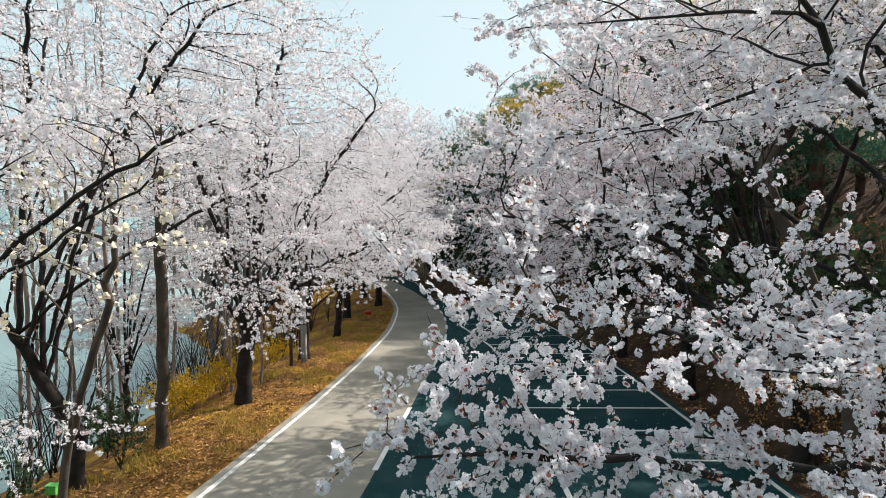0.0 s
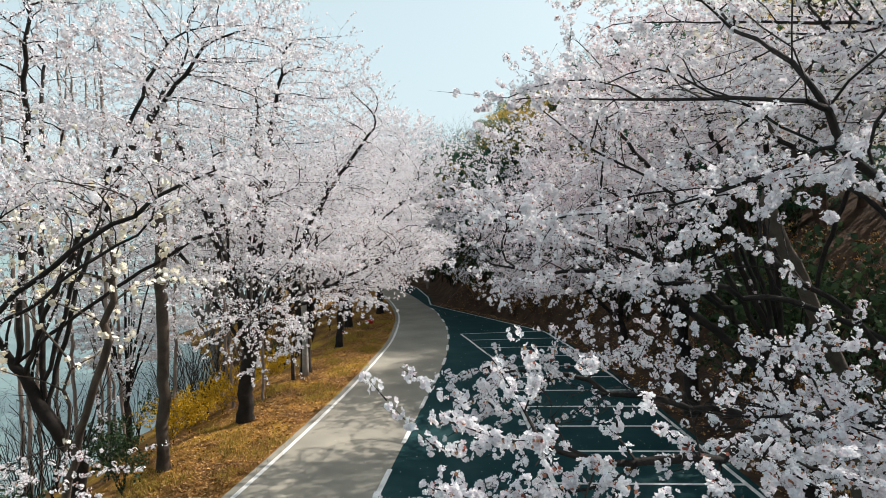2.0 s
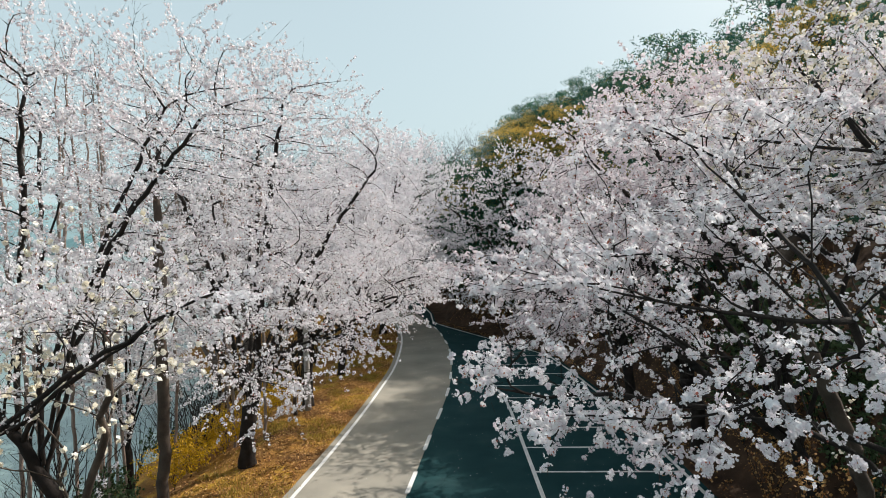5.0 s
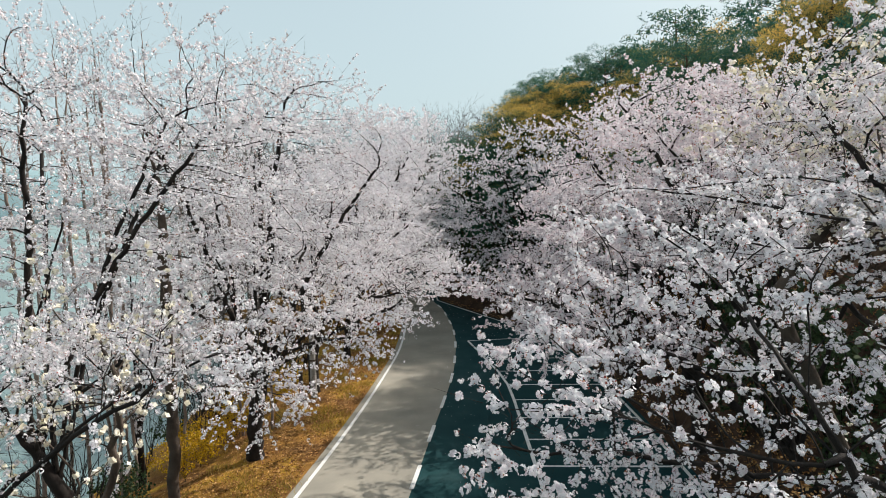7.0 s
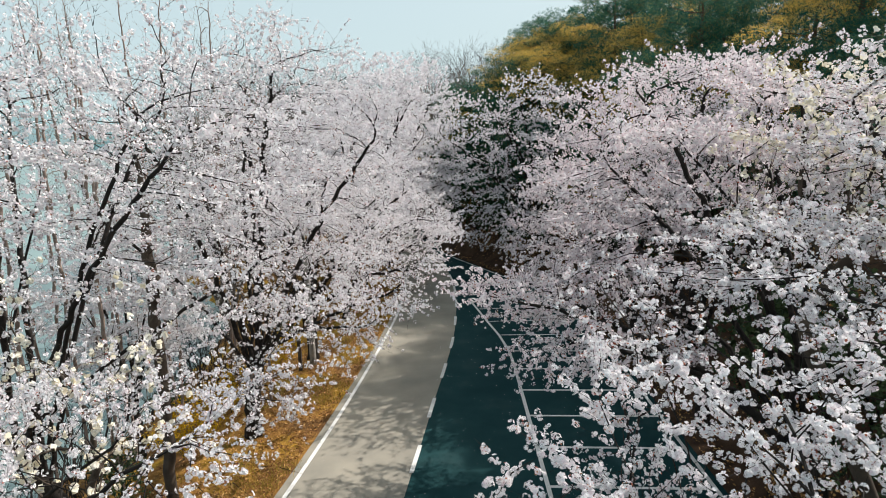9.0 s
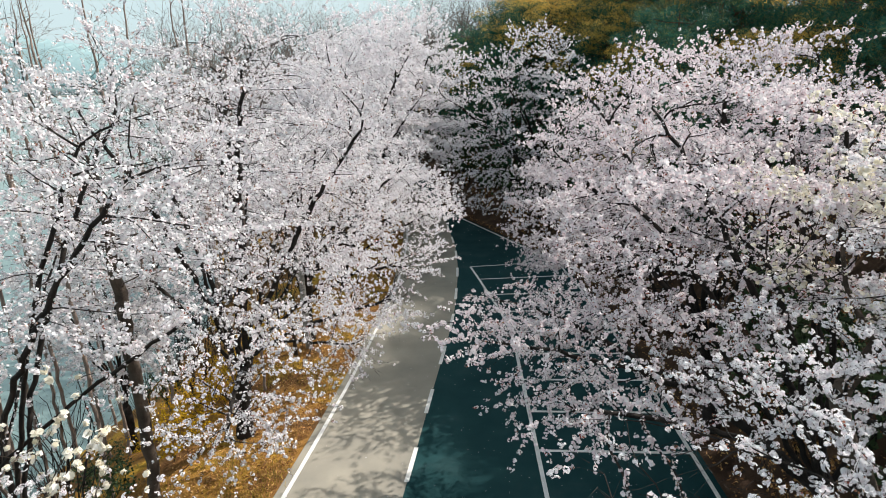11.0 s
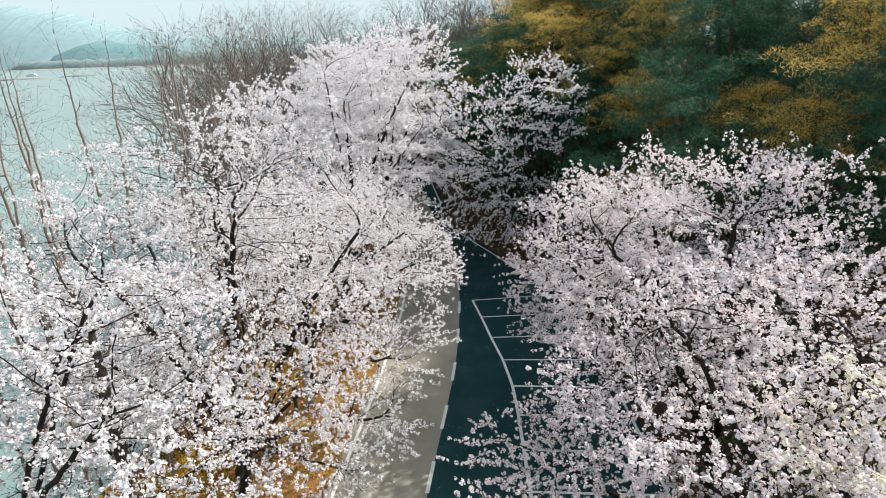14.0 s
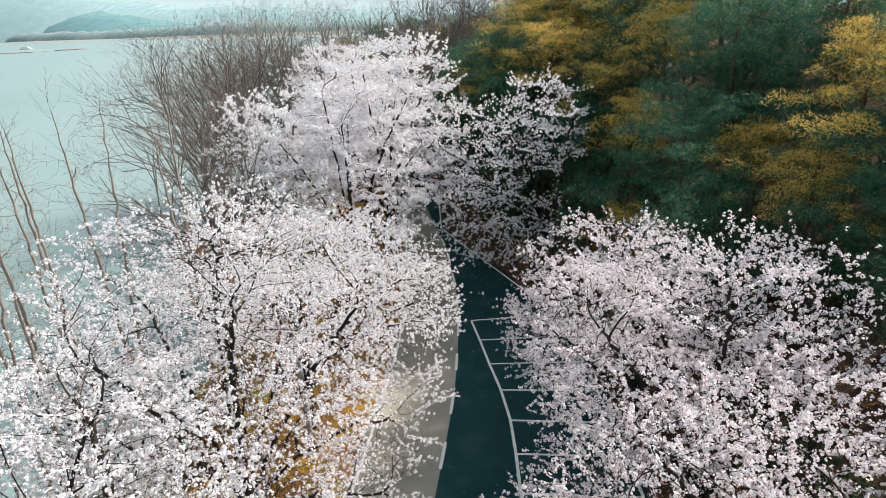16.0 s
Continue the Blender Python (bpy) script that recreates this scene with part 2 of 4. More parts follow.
def ground_z(x, y):
    """Height of the ground: level beside the road, down to the lake, up the wooded hill."""
    x, y = np.asarray(x, float), np.asarray(y, float)
    left, right = lane_x(LEFT_EDGE, np.clip(y, -118, 138)), lane_x(RIGHT_EDGE, np.clip(y, -118, 138))
    dl, dr = left - x, x - right
    z = np.full(np.broadcast(x, y).shape, -0.05)
    fall = 0.22 - 0.13 * np.exp(-(((y - 72) / 22.0) ** 2))
    z = z - np.clip(dl - 3.0, 0, None) ** 1.25 * fall * (dl > 3.0)
    z = np.maximum(z, -9.0)
    rise = np.clip(dr - 1.6, 0, None)
    z = z + np.where(dr > 1.6, 26.0 * (1 - np.exp(-rise * 0.72 / 26.0)) + 1.6 * (1 - np.exp(-rise / 2.0)), 0)
    z = np.where(dr > 1.6, -0.05 + (z + 0.05) * np.clip(1 - (y - 66) / 34, 0.12, 1), z)
    lump = 0.18 * np.sin(x * 0.9 + 1.3 * np.sin(y * 0.37)) * np.sin(y * 0.7 + x * 0.21) + 0.08 * np.sin(x * 2.3 + y * 1.7)
    off = np.clip(np.maximum(dl - 0.8, dr - 1.0) / 3.0, 0, 1)
    return z + lump * off


# ---- the ground and the road ----
def build_ground():
    xs = np.concatenate([[-2600, -900, -300, -140, -80, -50], np.arange(-40, -14, 1.6), np.arange(-14, 16, 0.5), np.arange(16, 46, 1.6), [50, 60, 80, 140, 300, 900, 2600]])
    ys = np.concatenate([[-900, -300, -140, -80, -50], np.arange(-34, 84, 0.8), np.arange(84, 140, 3), [150, 180, 260, 500, 1200, 2600]])
    gx, gy = np.meshgrid(xs, ys)
    gz = ground_z(gx, gy)
    v = np.stack([gx, gy, gz], -1).reshape(-1, 3)
    nx = len(xs)
    i = (np.arange(len(ys) - 1)[:, None] * nx + np.arange(nx - 1)[None]).ravel()
    f = np.stack([i, i + 1, i + nx + 1, i + nx], -1)
    me = mesh_np("ground", v, [f], M_GROUND, True)
    me.materials.append(M_SHADED_LEAF_MOULD)
    mid_x, mid_y = v[f][:, :, 0].mean(1), v[f][:, :, 1].mean(1)
    hill_side = mid_x > lane_x(RIGHT_EDGE, np.clip(mid_y, -118, 138)) - 0.5
    me.polygons.foreach_set("material_index", hill_side.astype(np.int32))
    tagged(new("ground", me), "leaf-littered brown bank with yellowing grass beside the road", "ground", kind="structure")


def strip(name, y0, y1, left, right, z, material, step=0.8, thick=0.10):
    """A slab of paving between two x(y) edges, with side faces."""
    y = np.linspace(y0, y1, int((y1 - y0) / step) + 2)
    a, b = left(y), right(y)
    n = len(y)
    v = np.concatenate([np.stack([a, y, np.full(n, z)], 1), np.stack([b, y, np.full(n, z)], 1), np.stack([a, y, np.full(n, z - thick)], 1), np.stack([b, y, np.full(n, z - thick)], 1)])
    i = np.arange(n - 1)
    f = np.concatenate([np.stack([i, n + i, n + i + 1, i + 1], 1), np.stack([2 * n + i, i, i + 1, 2 * n + i + 1], 1), np.stack([n + i, 3 * n + i, 3 * n + i + 1, n + i + 1], 1)])
    return mesh_np(name, v, [f], material)


def ribbon(name, pts, width, z, material):
    """A painted line along points of the plan."""
    p = np.array(pts, float)
    d = np.gradient(p, axis=0)
    d /= np.linalg.norm(d, axis=1)[:, None]
    nrm = np.stack([-d[:, 1], d[:, 0]], 1) * width / 2
    n = len(p)
    top = np.concatenate([np.column_stack([p + nrm, np.full(n, z)]), np.column_stack([p - nrm, np.full(n, z)])])
    i = np.arange(n - 1)
    return mesh_np(name, top, [np.stack([n + i, n + i + 1, i + 1, i], 1)], material)


def build_road():
    road = tagged(new("road"), "two-lane road, one lane worn pale and one freshly dark", "road", kind="structure")
    part("pale_lane", strip("pale_lane", -118, 138, lambda y: lane_x(LEFT_EDGE, y) - 0.32, lambda y: lane_x(CENTRE, y) + 0.02, 0.0, M_OLD_ASPHALT), road, "sun-bleached grey asphalt lane")
    part("dark_lane", strip("dark_lane", -118, 138, lambda y: lane_x(CENTRE, y) + 0.02, lambda y: lane_x(RIGHT_EDGE, y) + 0.25, 0.0, M_ASPHALT), road, "dark fresh asphalt lane with parking bays")
    z = 0.005
    y = np.arange(-60, 137, 0.6)
    part("edge_line", ribbon("edge_line", np.stack([lane_x(LEFT_EDGE, y), y], 1), 0.14, z, M_LINE), road)
    y = np.concatenate([np.arange(-23, 40, 0.8), np.arange(40.6, 136, 0.4)])
    part("edge_line", ribbon("edge_line", np.stack([lane_x(RIGHT_EDGE, y), y], 1), 0.13, z, M_LINE), road)
    for k in range(-9, 24):
        y1 = 19.85 + 4.06 * k
        if y1 < 60:
            y = np.linspace(y1 - 1.85, y1, 4)
            part("dash", ribbon("dash", np.stack([lane_x(CENTRE, y), y], 1), 0.15, z, M_LINE), road)
    y = np.concatenate([np.linspace(-21, 27, 20), np.linspace(27.4, 40.23, 24)])
    part("bay_front_line", ribbon("bay_front_line", np.stack([lane_x(STALL_FRONT, y), y], 1), 0.14, z, M_LINE), road)
    for k in range(0, 25):
        ya = (40.23, 37.6, 34.8, 32.15, 29.5)[k] if k < 5 else 29.5 - 2.5 * (k - 4)
        yb = (40.75, 37.8, 34.75, 31.85, 29.1)[k] if k < 5 else ya - 0.35 * (k < 12)
        part("bay_line", ribbon("bay_line", [(float(lane_x(STALL_FRONT, ya)), ya), (float(lane_x(RIGHT_EDGE, yb)), yb)], 0.13, z + 0.004, M_LINE), road)


def build_lake():
    v = np.array([[-4200, -2500, WATER_Z], [-10, -2500, WATER_Z], [-10, 2600, WATER_Z], [-4200, 2600, WATER_Z]])
    tagged(new("water", mesh_np("water", v, [np.array([[0, 1, 2, 3]])], M_WATER)), "calm pale turquoise lake below the road bank", "lake", kind="structure")


def ridge(name, p0, p1, heights, base, depth, material, label, rough=0.12, seed=3):
    """A wooded ridge between two plan points, its crest through the given heights."""
    n = 700
    s = np.linspace(0, 1, n)
    rng = np.random.default_rng(seed)
    h = np.interp(s, np.linspace(0, 1, len(heights)), heights)
    k = np.ones(57) / 57
    h = np.convolve(np.pad(h, 28, mode="edge"), k, "valid")
    smooth_h = h
    h = h + (np.convolve(rng.normal(0, 1, n + 12), np.ones(13) / 4, "valid") + 0.7 * rng.normal(0, 1, n)) * rough * max(heights) * 0.12
    h = np.maximum(h, 2.0)
    p0, p1 = np.array(p0, float), np.array(p1, float)
    line = p0 + (p1 - p0) * s[:, None]
    back = np.array([-(p1 - p0)[1], (p1 - p0)[0]])
    back = back / np.linalg.norm(back)
    rows = []
    for f, q in ((0, 0), (0.25, 0.5), (0.6, 0.85), (1.0, 1.0), (2.0, 0.0)):
        xy = line + back * depth * f
        rows.append(np.column_stack([xy, base + smooth_h * q + (h - smooth_h) * (q == 1.0)]))
    v = np.concatenate(rows)
    f = np.concatenate([np.stack([r * n + np.arange(n - 1), r * n + np.arange(1, n), (r + 1) * n + np.arange(1, n), (r + 1) * n + np.arange(n - 1)], 1) for r in range(4)])
    tagged(new(name, mesh_np(name, v, [f], material, True)), label, "hill", kind="structure")


build_ground()
build_road()
build_lake()
# the shore trees' grey-teal carries painted haze as well
M_FRINGE = hill_material("haze_tinted_shore_trees", (0.15, 0.22, 0.225), (0.23, 0.285, 0.285))
ridge("backdrop_hill", (-3000, 3840), (700, 520), (148, 142, 136, 130, 127, 126, 122, 106, 90, 72, 52, 26, 14, 12, 12, 12, 12, 12) + (12,) * 6, WATER_Z, 300, M_HILL_NEAR, "wooded hills across the lake, haze put into their colour", 0.2, seed=5)
ridge("backdrop_mountain", (-3700, 2780), (1500, 3030), (384, 372, 361, 351, 341, 331, 316, 292, 223, 153, 128, 113, 97, 78, 60, 48) + (45,) * 8, WATER_Z, 600, M_HILL_FAR, "faint distant mountains, haze put into their colour", seed=8)
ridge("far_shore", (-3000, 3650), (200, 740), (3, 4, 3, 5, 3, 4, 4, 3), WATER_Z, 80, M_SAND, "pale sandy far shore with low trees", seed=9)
ridge("far_shore", (-3000, 3720), (240, 790), (26, 34, 24, 32, 28, 36, 25, 33, 21, 28, 24, 28, 16, 18, 12, 11), WATER_Z, 60, M_FRINGE, "bare trees fringing the far shore, paled by a haze tint", 0.8, seed=12)


# ---- trees ----
def grow(rng, stems, blobs, count, step, kill, up=0.12, clear=None, wobble=0.25, iters=140, tiers=0.0, flat=1.0, inertia=0.45, shell=0.42):
    """Branches that grow from the stems into a cloud of points: places, parents."""
    pos, par = [], []
    for line in stems:
        line = np.array(line, float)
        seg = np.linalg.norm(np.diff(line, axis=0), axis=1)
        s = np.concatenate([[0], np.cumsum(seg)])
        m = max(2, int(s[-1] / (step * 1.3)) + 1)
        t = np.linspace(0, s[-1], m)
        p = np.stack([np.interp(t, s, line[:, k]) for k in range(3)], 1)
        if pos:
            old = np.array(pos)
            near = int(np.argmin(np.linalg.norm(old - p[0], axis=1)))
            p = p[1:]
        else:
            near = -1
        bend = rng.normal(0, 0.03, p.shape)
        for k, q in enumerate(p + bend * (np.arange(len(p)) > 0)[:, None]):
            pos.append(q)
            par.append(near if k == 0 else len(pos) - 2)
    pos, par = np.array(pos), np.array(par)
    vol = np.array([b[3] * b[4] * b[5] for b in blobs]) ** 0.85
    cloud = []
    for b, nb in zip(blobs, (count * vol / vol.sum()).astype(int)):
        u = rng.normal(size=(nb, 3))
        u /= np.linalg.norm(u, axis=1)[:, None]
        u *= (rng.random(nb) ** shell)[:, None]
        cloud.append(np.array(b[:3]) + u * np.array(b[3:6]))
    cloud = np.concatenate(cloud)
    cloud = cloud[cloud[:, 2] > (1.9 if step > 0.2 else 0.1)]
    if tiers:
        # boughs lie in loose tiers with air between them
        ph = cloud[:, 2] * 2 * math.pi / tiers + 1.4 * np.sin(cloud[:, 0] * 0.8 + 1.0) + 1.4 * np.sin(cloud[:, 1] * 0.7) + 0.25 * cloud[:, 0]
        cloud = cloud[np.sin(ph) > 0.0]
    if clear is not None:
        cloud = cloud[clear(cloud)]
    dist = np.full(len(cloud), 1e9)
    idx = np.zeros(len(cloud), int)
    fresh = np.arange(len(pos))
    forks = np.zeros(len(pos), int)
    for _ in range(iters):
        if len(fresh):
            d = np.linalg.norm(cloud[:, None] - pos[fresh][None], axis=2)
            j = d.argmin(1)
            dj = d[np.arange(len(cloud)), j]
            better = dj < dist
            dist[better], idx[better] = dj[better], fresh[j[better]]
        keep = (dist > kill) & (forks[idx] < 3)
        cloud, dist, idx = cloud[keep], dist[keep], idx[keep]
        if not len(cloud):
            break
        way = (cloud - pos[idx]) / dist[:, None]
        ids, inv = np.unique(idx, return_inverse=True)
        tot = np.zeros((len(ids), 3))
        np.add.at(tot, inv, way)
        back = np.where(par[ids] >= 0, par[ids], ids)
        run = pos[ids] - pos[back]
        run /= np.maximum(np.linalg.norm(run, axis=1), 1e-6)[:, None]
        tot /= np.maximum(np.linalg.norm(tot, axis=1), 1e-6)[:, None]
        tot += inertia * run + rng.normal(0, wobble, tot.shape)
        tot[:, 2] = tot[:, 2] * flat + up
        tot /= np.linalg.norm(tot, axis=1)[:, None]
        newp = pos[ids] + tot * step
        fresh = np.arange(len(pos), len(pos) + len(ids))
        forks[ids] += 1
        pos, par, forks = np.concatenate([pos, newp]), np.concatenate([par, ids]), np.concatenate([forks, np.zeros(len(ids), int)])
        if len(pos) > 26000:
            break
    return pos, par


def add_twigs(rng, pos, par, length, per_tip, up=0.18, droop=0.0):
    """Thin shoots at the ends of the branches."""
    desc = np.ones(len(pos), int)
    for i in range(len(pos) - 1, 0, -1):
        if par[i] >= 0:
            desc[par[i]] += desc[i]
    src = np.where((desc < 7) & (par >= 0))[0]
    src = np.repeat(src, int(per_tip)) if per_tip >= 1 else src[rng.random(len(src)) < per_tip]
    run = pos[src] - pos[par[src]]
    run /= np.maximum(np.linalg.norm(run, axis=1), 1e-6)[:, None]
    d = run * 0.7 + rng.normal(0, 0.6, run.shape)
    d[:, 2] += up
    d /= np.linalg.norm(d, axis=1)[:, None]
    size = length * rng.uniform(0.5, 1.3, len(src)) / 3
    p, base = pos[src], src
    for k in range(3):
        d = d + rng.normal(0, 0.14, d.shape)
        d[:, 2] -= droop
        d /= np.linalg.norm(d, axis=1)[:, None]
        p = p + d * size[:, None]
        ids = np.arange(len(pos), len(pos) + len(p))
        pos, par = np.concatenate([pos, p]), np.concatenate([par, base])
        base = ids
    return pos, par


def add_whips(rng, pos, par, centre, length, share, up=0.12, droop=0.0):
    """Long straight flowering shoots that fan outwards from the ends of the boughs."""
    desc = np.ones(len(pos), int)
    for i in range(len(pos) - 1, 0, -1):
        if par[i] >= 0:
            desc[par[i]] += desc[i]
    src = np.where((desc < 9) & (par >= 0))[0]
    src = np.concatenate([src] * int(share) + [src[rng.random(len(src)) < share % 1]])
    run = pos[src] - pos[par[src]]
    run /= np.maximum(np.linalg.norm(run, axis=1), 1e-6)[:, None]
    out = (pos[src] - centre) * np.array((1, 1, 0.6))
    out /= np.maximum(np.linalg.norm(out, axis=1), 1e-6)[:, None]
    d = run * 0.7 + out * 0.55 + rng.normal(0, 0.42, run.shape)
    d[:, 2] = d[:, 2] * 0.8 + up
    d /= np.linalg.norm(d, axis=1)[:, None]
    size = length * rng.uniform(0.45, 1.35, len(src)) / 3
    p, base = pos[src], src
    for k in range(3):
        d = d + rng.normal(0, 0.07, d.shape)
        d[:, 2] -= droop
        d /= np.linalg.norm(d, axis=1)[:, None]
        p = p + d * size[:, None]
        ids = np.arange(len(pos), len(pos) + len(p))
        pos, par = np.concatenate([pos, p]), np.concatenate([par, base])
        base = ids
    return pos, par


def spokes(rng, stems, blobs, n):
    """Main limbs that rise from the fork and arch out to all sides of the crown."""
    line = np.array(stems[0], float)
    big = [b for b in blobs if b[5] > 1.25] or blobs
    vol = np.array([b[3] * b[4] * b[5] for b in big]) ** 0.6
    limbs = []
    for b, m in zip(big, np.maximum(1, np.round(n * vol / vol.sum())).astype(int)):
        turn = rng.uniform(0, 6.28)
        for k in range(m):
            a, h = turn + 2.4 * k, -0.35 + 1.1 * (k + 0.5) / m
            q = math.sqrt(max(0.05, 1 - h * h)) * 0.78
            end = np.array((b[0] + b[3] * q * math.cos(a), b[1] + b[4] * q * math.sin(a), b[2] + b[5] * h * 0.85))
            f = rng.uniform(0.55, 1.0)
            i = min(int(f * (len(line) - 1)), len(line) - 2)
            g = f * (len(line) - 1) - i
            root = line[i] * (1 - g) + line[i + 1] * g
            mid = root + (end - root) * np.array((0.42, 0.42, 0.62)) + rng.normal(0, 0.12, 3)
            t = np.linspace(0, 1, 7)[:, None]
            limbs.append([tuple(p) for p in (1 - t) ** 2 * root + 2 * t * (1 - t) * mid + t * t * end])
    return limbs


def radii(pos, par, trunk, tip):
    kids = np.bincount(par[par >= 0], minlength=len(pos))
    n = np.where(kids == 0, 1.0, 0.0)
    for i in range(len(pos) - 1, 0, -1):
        if par[i] >= 0:
            n[par[i]] += n[i]
    e = math.log(max(n[0], 2)) / math.log(trunk / tip)
    return tip * np.maximum(n, 1) ** (1 / e)


def limb_mesh(name, pos, par, r, material, flare=0.35, fine=0.0):
    """Tapered round limbs along all branches."""
    i = np.where(par >= 0)[0]
    p = par[i]
    d = pos[i] - pos[p]
    d /= np.maximum(np.linalg.norm(d, axis=1), 1e-6)[:, None]
    node_d = np.zeros_like(pos)
    node_d[i] = d
    node_d[0] = (0, 0, 1)
    r = r.copy()
    z0 = pos[0, 2]
    low = np.clip(1 - (pos[:, 2] - z0) / 0.7, 0, 1)
    r *= 1 + flare * low**2 * (np.arange(len(pos)) < 40)
    heavy = r[p] < 2.2 * r[i]
    rp = np.where(heavy, np.minimum(r[p], r[i] * 1.6), r[i] * 1.1)
    dp = np.where(heavy[:, None], node_d[p], d)
    verts, faces, at = [], [], 0

    def rings(c, dr, rad, k):
        ref = np.tile((0.31, 0.17, 0.05), (len(dr), 1))
        ref[np.abs(dr[:, 2]) < 0.6] = (0.05, 0.1, 1.0)
        u = np.cross(dr, ref)
        u /= np.maximum(np.linalg.norm(u, axis=1), 1e-6)[:, None]
        w = np.cross(dr, u)
        a = 2 * np.pi * np.arange(k) / k
        return c[:, None] + rad[:, None, None] * (np.cos(a)[None, :, None] * u[:, None] + np.sin(a)[None, :, None] * w[:, None])

    for sel, k in ((r[i] > 0.07, 10), ((r[i] <= 0.07) & (r[i] > 0.018), 5), ((r[i] <= 0.018) & (r[i] > fine), 3), (r[i] <= fine, 1)):
        if not sel.any():
            continue
        if k == 1:
            # hair-thin shoots: one narrow blade each
            w = np.cross(d[sel], np.array((0.4, -0.8, 0.45)))
            w /= np.maximum(np.linalg.norm(w, axis=1), 1e-6)[:, None]
            w *= r[i[sel]][:, None]
            v = np.stack([pos[p[sel]] - w, pos[p[sel]] + w, pos[i[sel]]], 1).reshape(-1, 3)
            verts.append(v)
            faces.append(at + np.arange(len(v)).reshape(-1, 3))
            at += len(v)
            continue
        # both end rings share the segment's own direction class
        a = rings(pos[p[sel]], np.where((np.abs(dp[sel][:, 2:3]) < 0.6) == (np.abs(d[sel][:, 2:3]) < 0.6), dp[sel], d[sel]), rp[sel], k)
        b = rings(pos[i[sel]] + d[sel] * (r[i[sel]] * 0.25)[:, None], d[sel], r[i[sel]], k)
        n = len(a)
        v = np.concatenate([a, b], 1).reshape(-1, 3)
        base = at + np.arange(n)[:, None] * 2 * k
        q = np.arange(k)
        q2 = (q + 1) % k
        f = np.stack([base + q, base + q2, base + k + q2, base + k + q], -1).reshape(-1, 4)
        verts.append(v)
        faces.append(f)
        at += len(v)
    return mesh_np(name, np.concatenate(verts), faces, material, True)


def sites_along(rng, pos, par, r, thick, gap, keep=1.0, contrast=0.28):
    """Places of flower clusters along the thin branches, with the branch's direction."""
    i = np.where((par >= 0) & (r < thick))[0]
    a, b = pos[par[i]], pos[i]
    m = np.floor(np.linalg.norm(b - a, axis=1) / gap + rng.random(len(a))).astype(int)
    rep = np.repeat(np.arange(len(i)), m)
    t = rng.random(len(rep))[:, None]
    s = a[rep] * (1 - t) + b[rep] * t
    # clumps and gaps along the crown
    nse = np.sin(s[:, 0] * 2.1 + 1.7 * np.sin(s[:, 2] * 1.3)) + np.sin(s[:, 1] * 1.9 + 1.1 * np.sin(s[:, 0] * 1.7)) + np.sin(s[:, 2] * 2.7 + s[:, 1])
    chance = np.clip(keep * (1.0 + contrast * nse), 0.05, 1)
    return s[rng.random(len(s)) < chance]


def flowers(rng, sites, per, spread, size, petals, ball=False):
    """Blossoms round each site, in close balls or loose: five kite-shaped petals each when near, one disc when far."""
    n = len(sites) * per
    off = rng.normal(size=(n, 3))
    off /= np.linalg.norm(off, axis=1)[:, None]
    if ball:
        swell = np.repeat(rng.uniform(0.6, 1.2, len(sites)), per)
        rad = (spread * swell * rng.uniform(0.7, 1.05, n))[:, None]
    else:
        rad = spread * rng.uniform(0.35, 1.0, n)[:, None]
    c = np.repeat(sites, per, 0) + off * rad
    nrm = off + rng.normal(0, 0.3 if ball else 0.45, (n, 3)) + np.array([0, 0, 0.12 if ball else 0.25])
    nrm /= np.linalg.norm(nrm, axis=1)[:, None]
    u = np.cross(nrm, rng.normal(size=(n, 3)))
    u /= np.maximum(np.linalg.norm(u, axis=1), 1e-6)[:, None]
    w = np.cross(nrm, u)
    R = (size * rng.uniform(0.75, 1.2, n) / 2)[:, None]
    if petals:
        vs = [c - nrm * R * 0.25]
        fs = []
        base = np.arange(n) * (1 + 3 * petals)
        for k in range(petals):
            a = 2 * math.pi * k / petals
            for da, rr, lift in ((-0.56, 0.84, 0.10), (0.0, 0.98, 0.30), (0.56, 0.84, 0.10)):
                vs.append(c + R * rr * (math.cos(a + da) * u + math.sin(a + da) * w) + nrm * R * lift)
            fs.append(np.stack([base, base + 1 + 3 * k, base + 2 + 3 * k, base + 3 + 3 * k], 1))
        v = np.stack(vs, 1).reshape(-1, 3)
        return v, np.concatenate(fs)
    if ball and size < 0.05:
        ang = 2 * math.pi * np.repeat(np.arange(5), 2) / 5 + np.tile((-0.5, 0.5), 5)
        rim = c[:, None] + R[:, None] * (np.cos(ang)[None, :, None] * u[:, None] + np.sin(ang)[None, :, None] * w[:, None]) + (nrm * R * 0.22)[:, None]
        v = np.concatenate([(c - nrm * R * 0.2)[:, None], rim], 1).reshape(-1, 3)
        base = 11 * np.arange(n)
        return v, np.concatenate([np.stack([base, base + 1 + 2 * k, base + 2 + 2 * k], 1) for k in range(5)])
    sides = 5 if size < 0.075 else 4
    ang = 2 * math.pi * np.arange(sides) / sides
    v = c[:, None] + R[:, None] * (np.cos(ang)[None, :, None] * u[:, None] + np.sin(ang)[None, :, None] * w[:, None])
    return v.reshape(-1, 3), np.arange(sides * n).reshape(-1, sides)


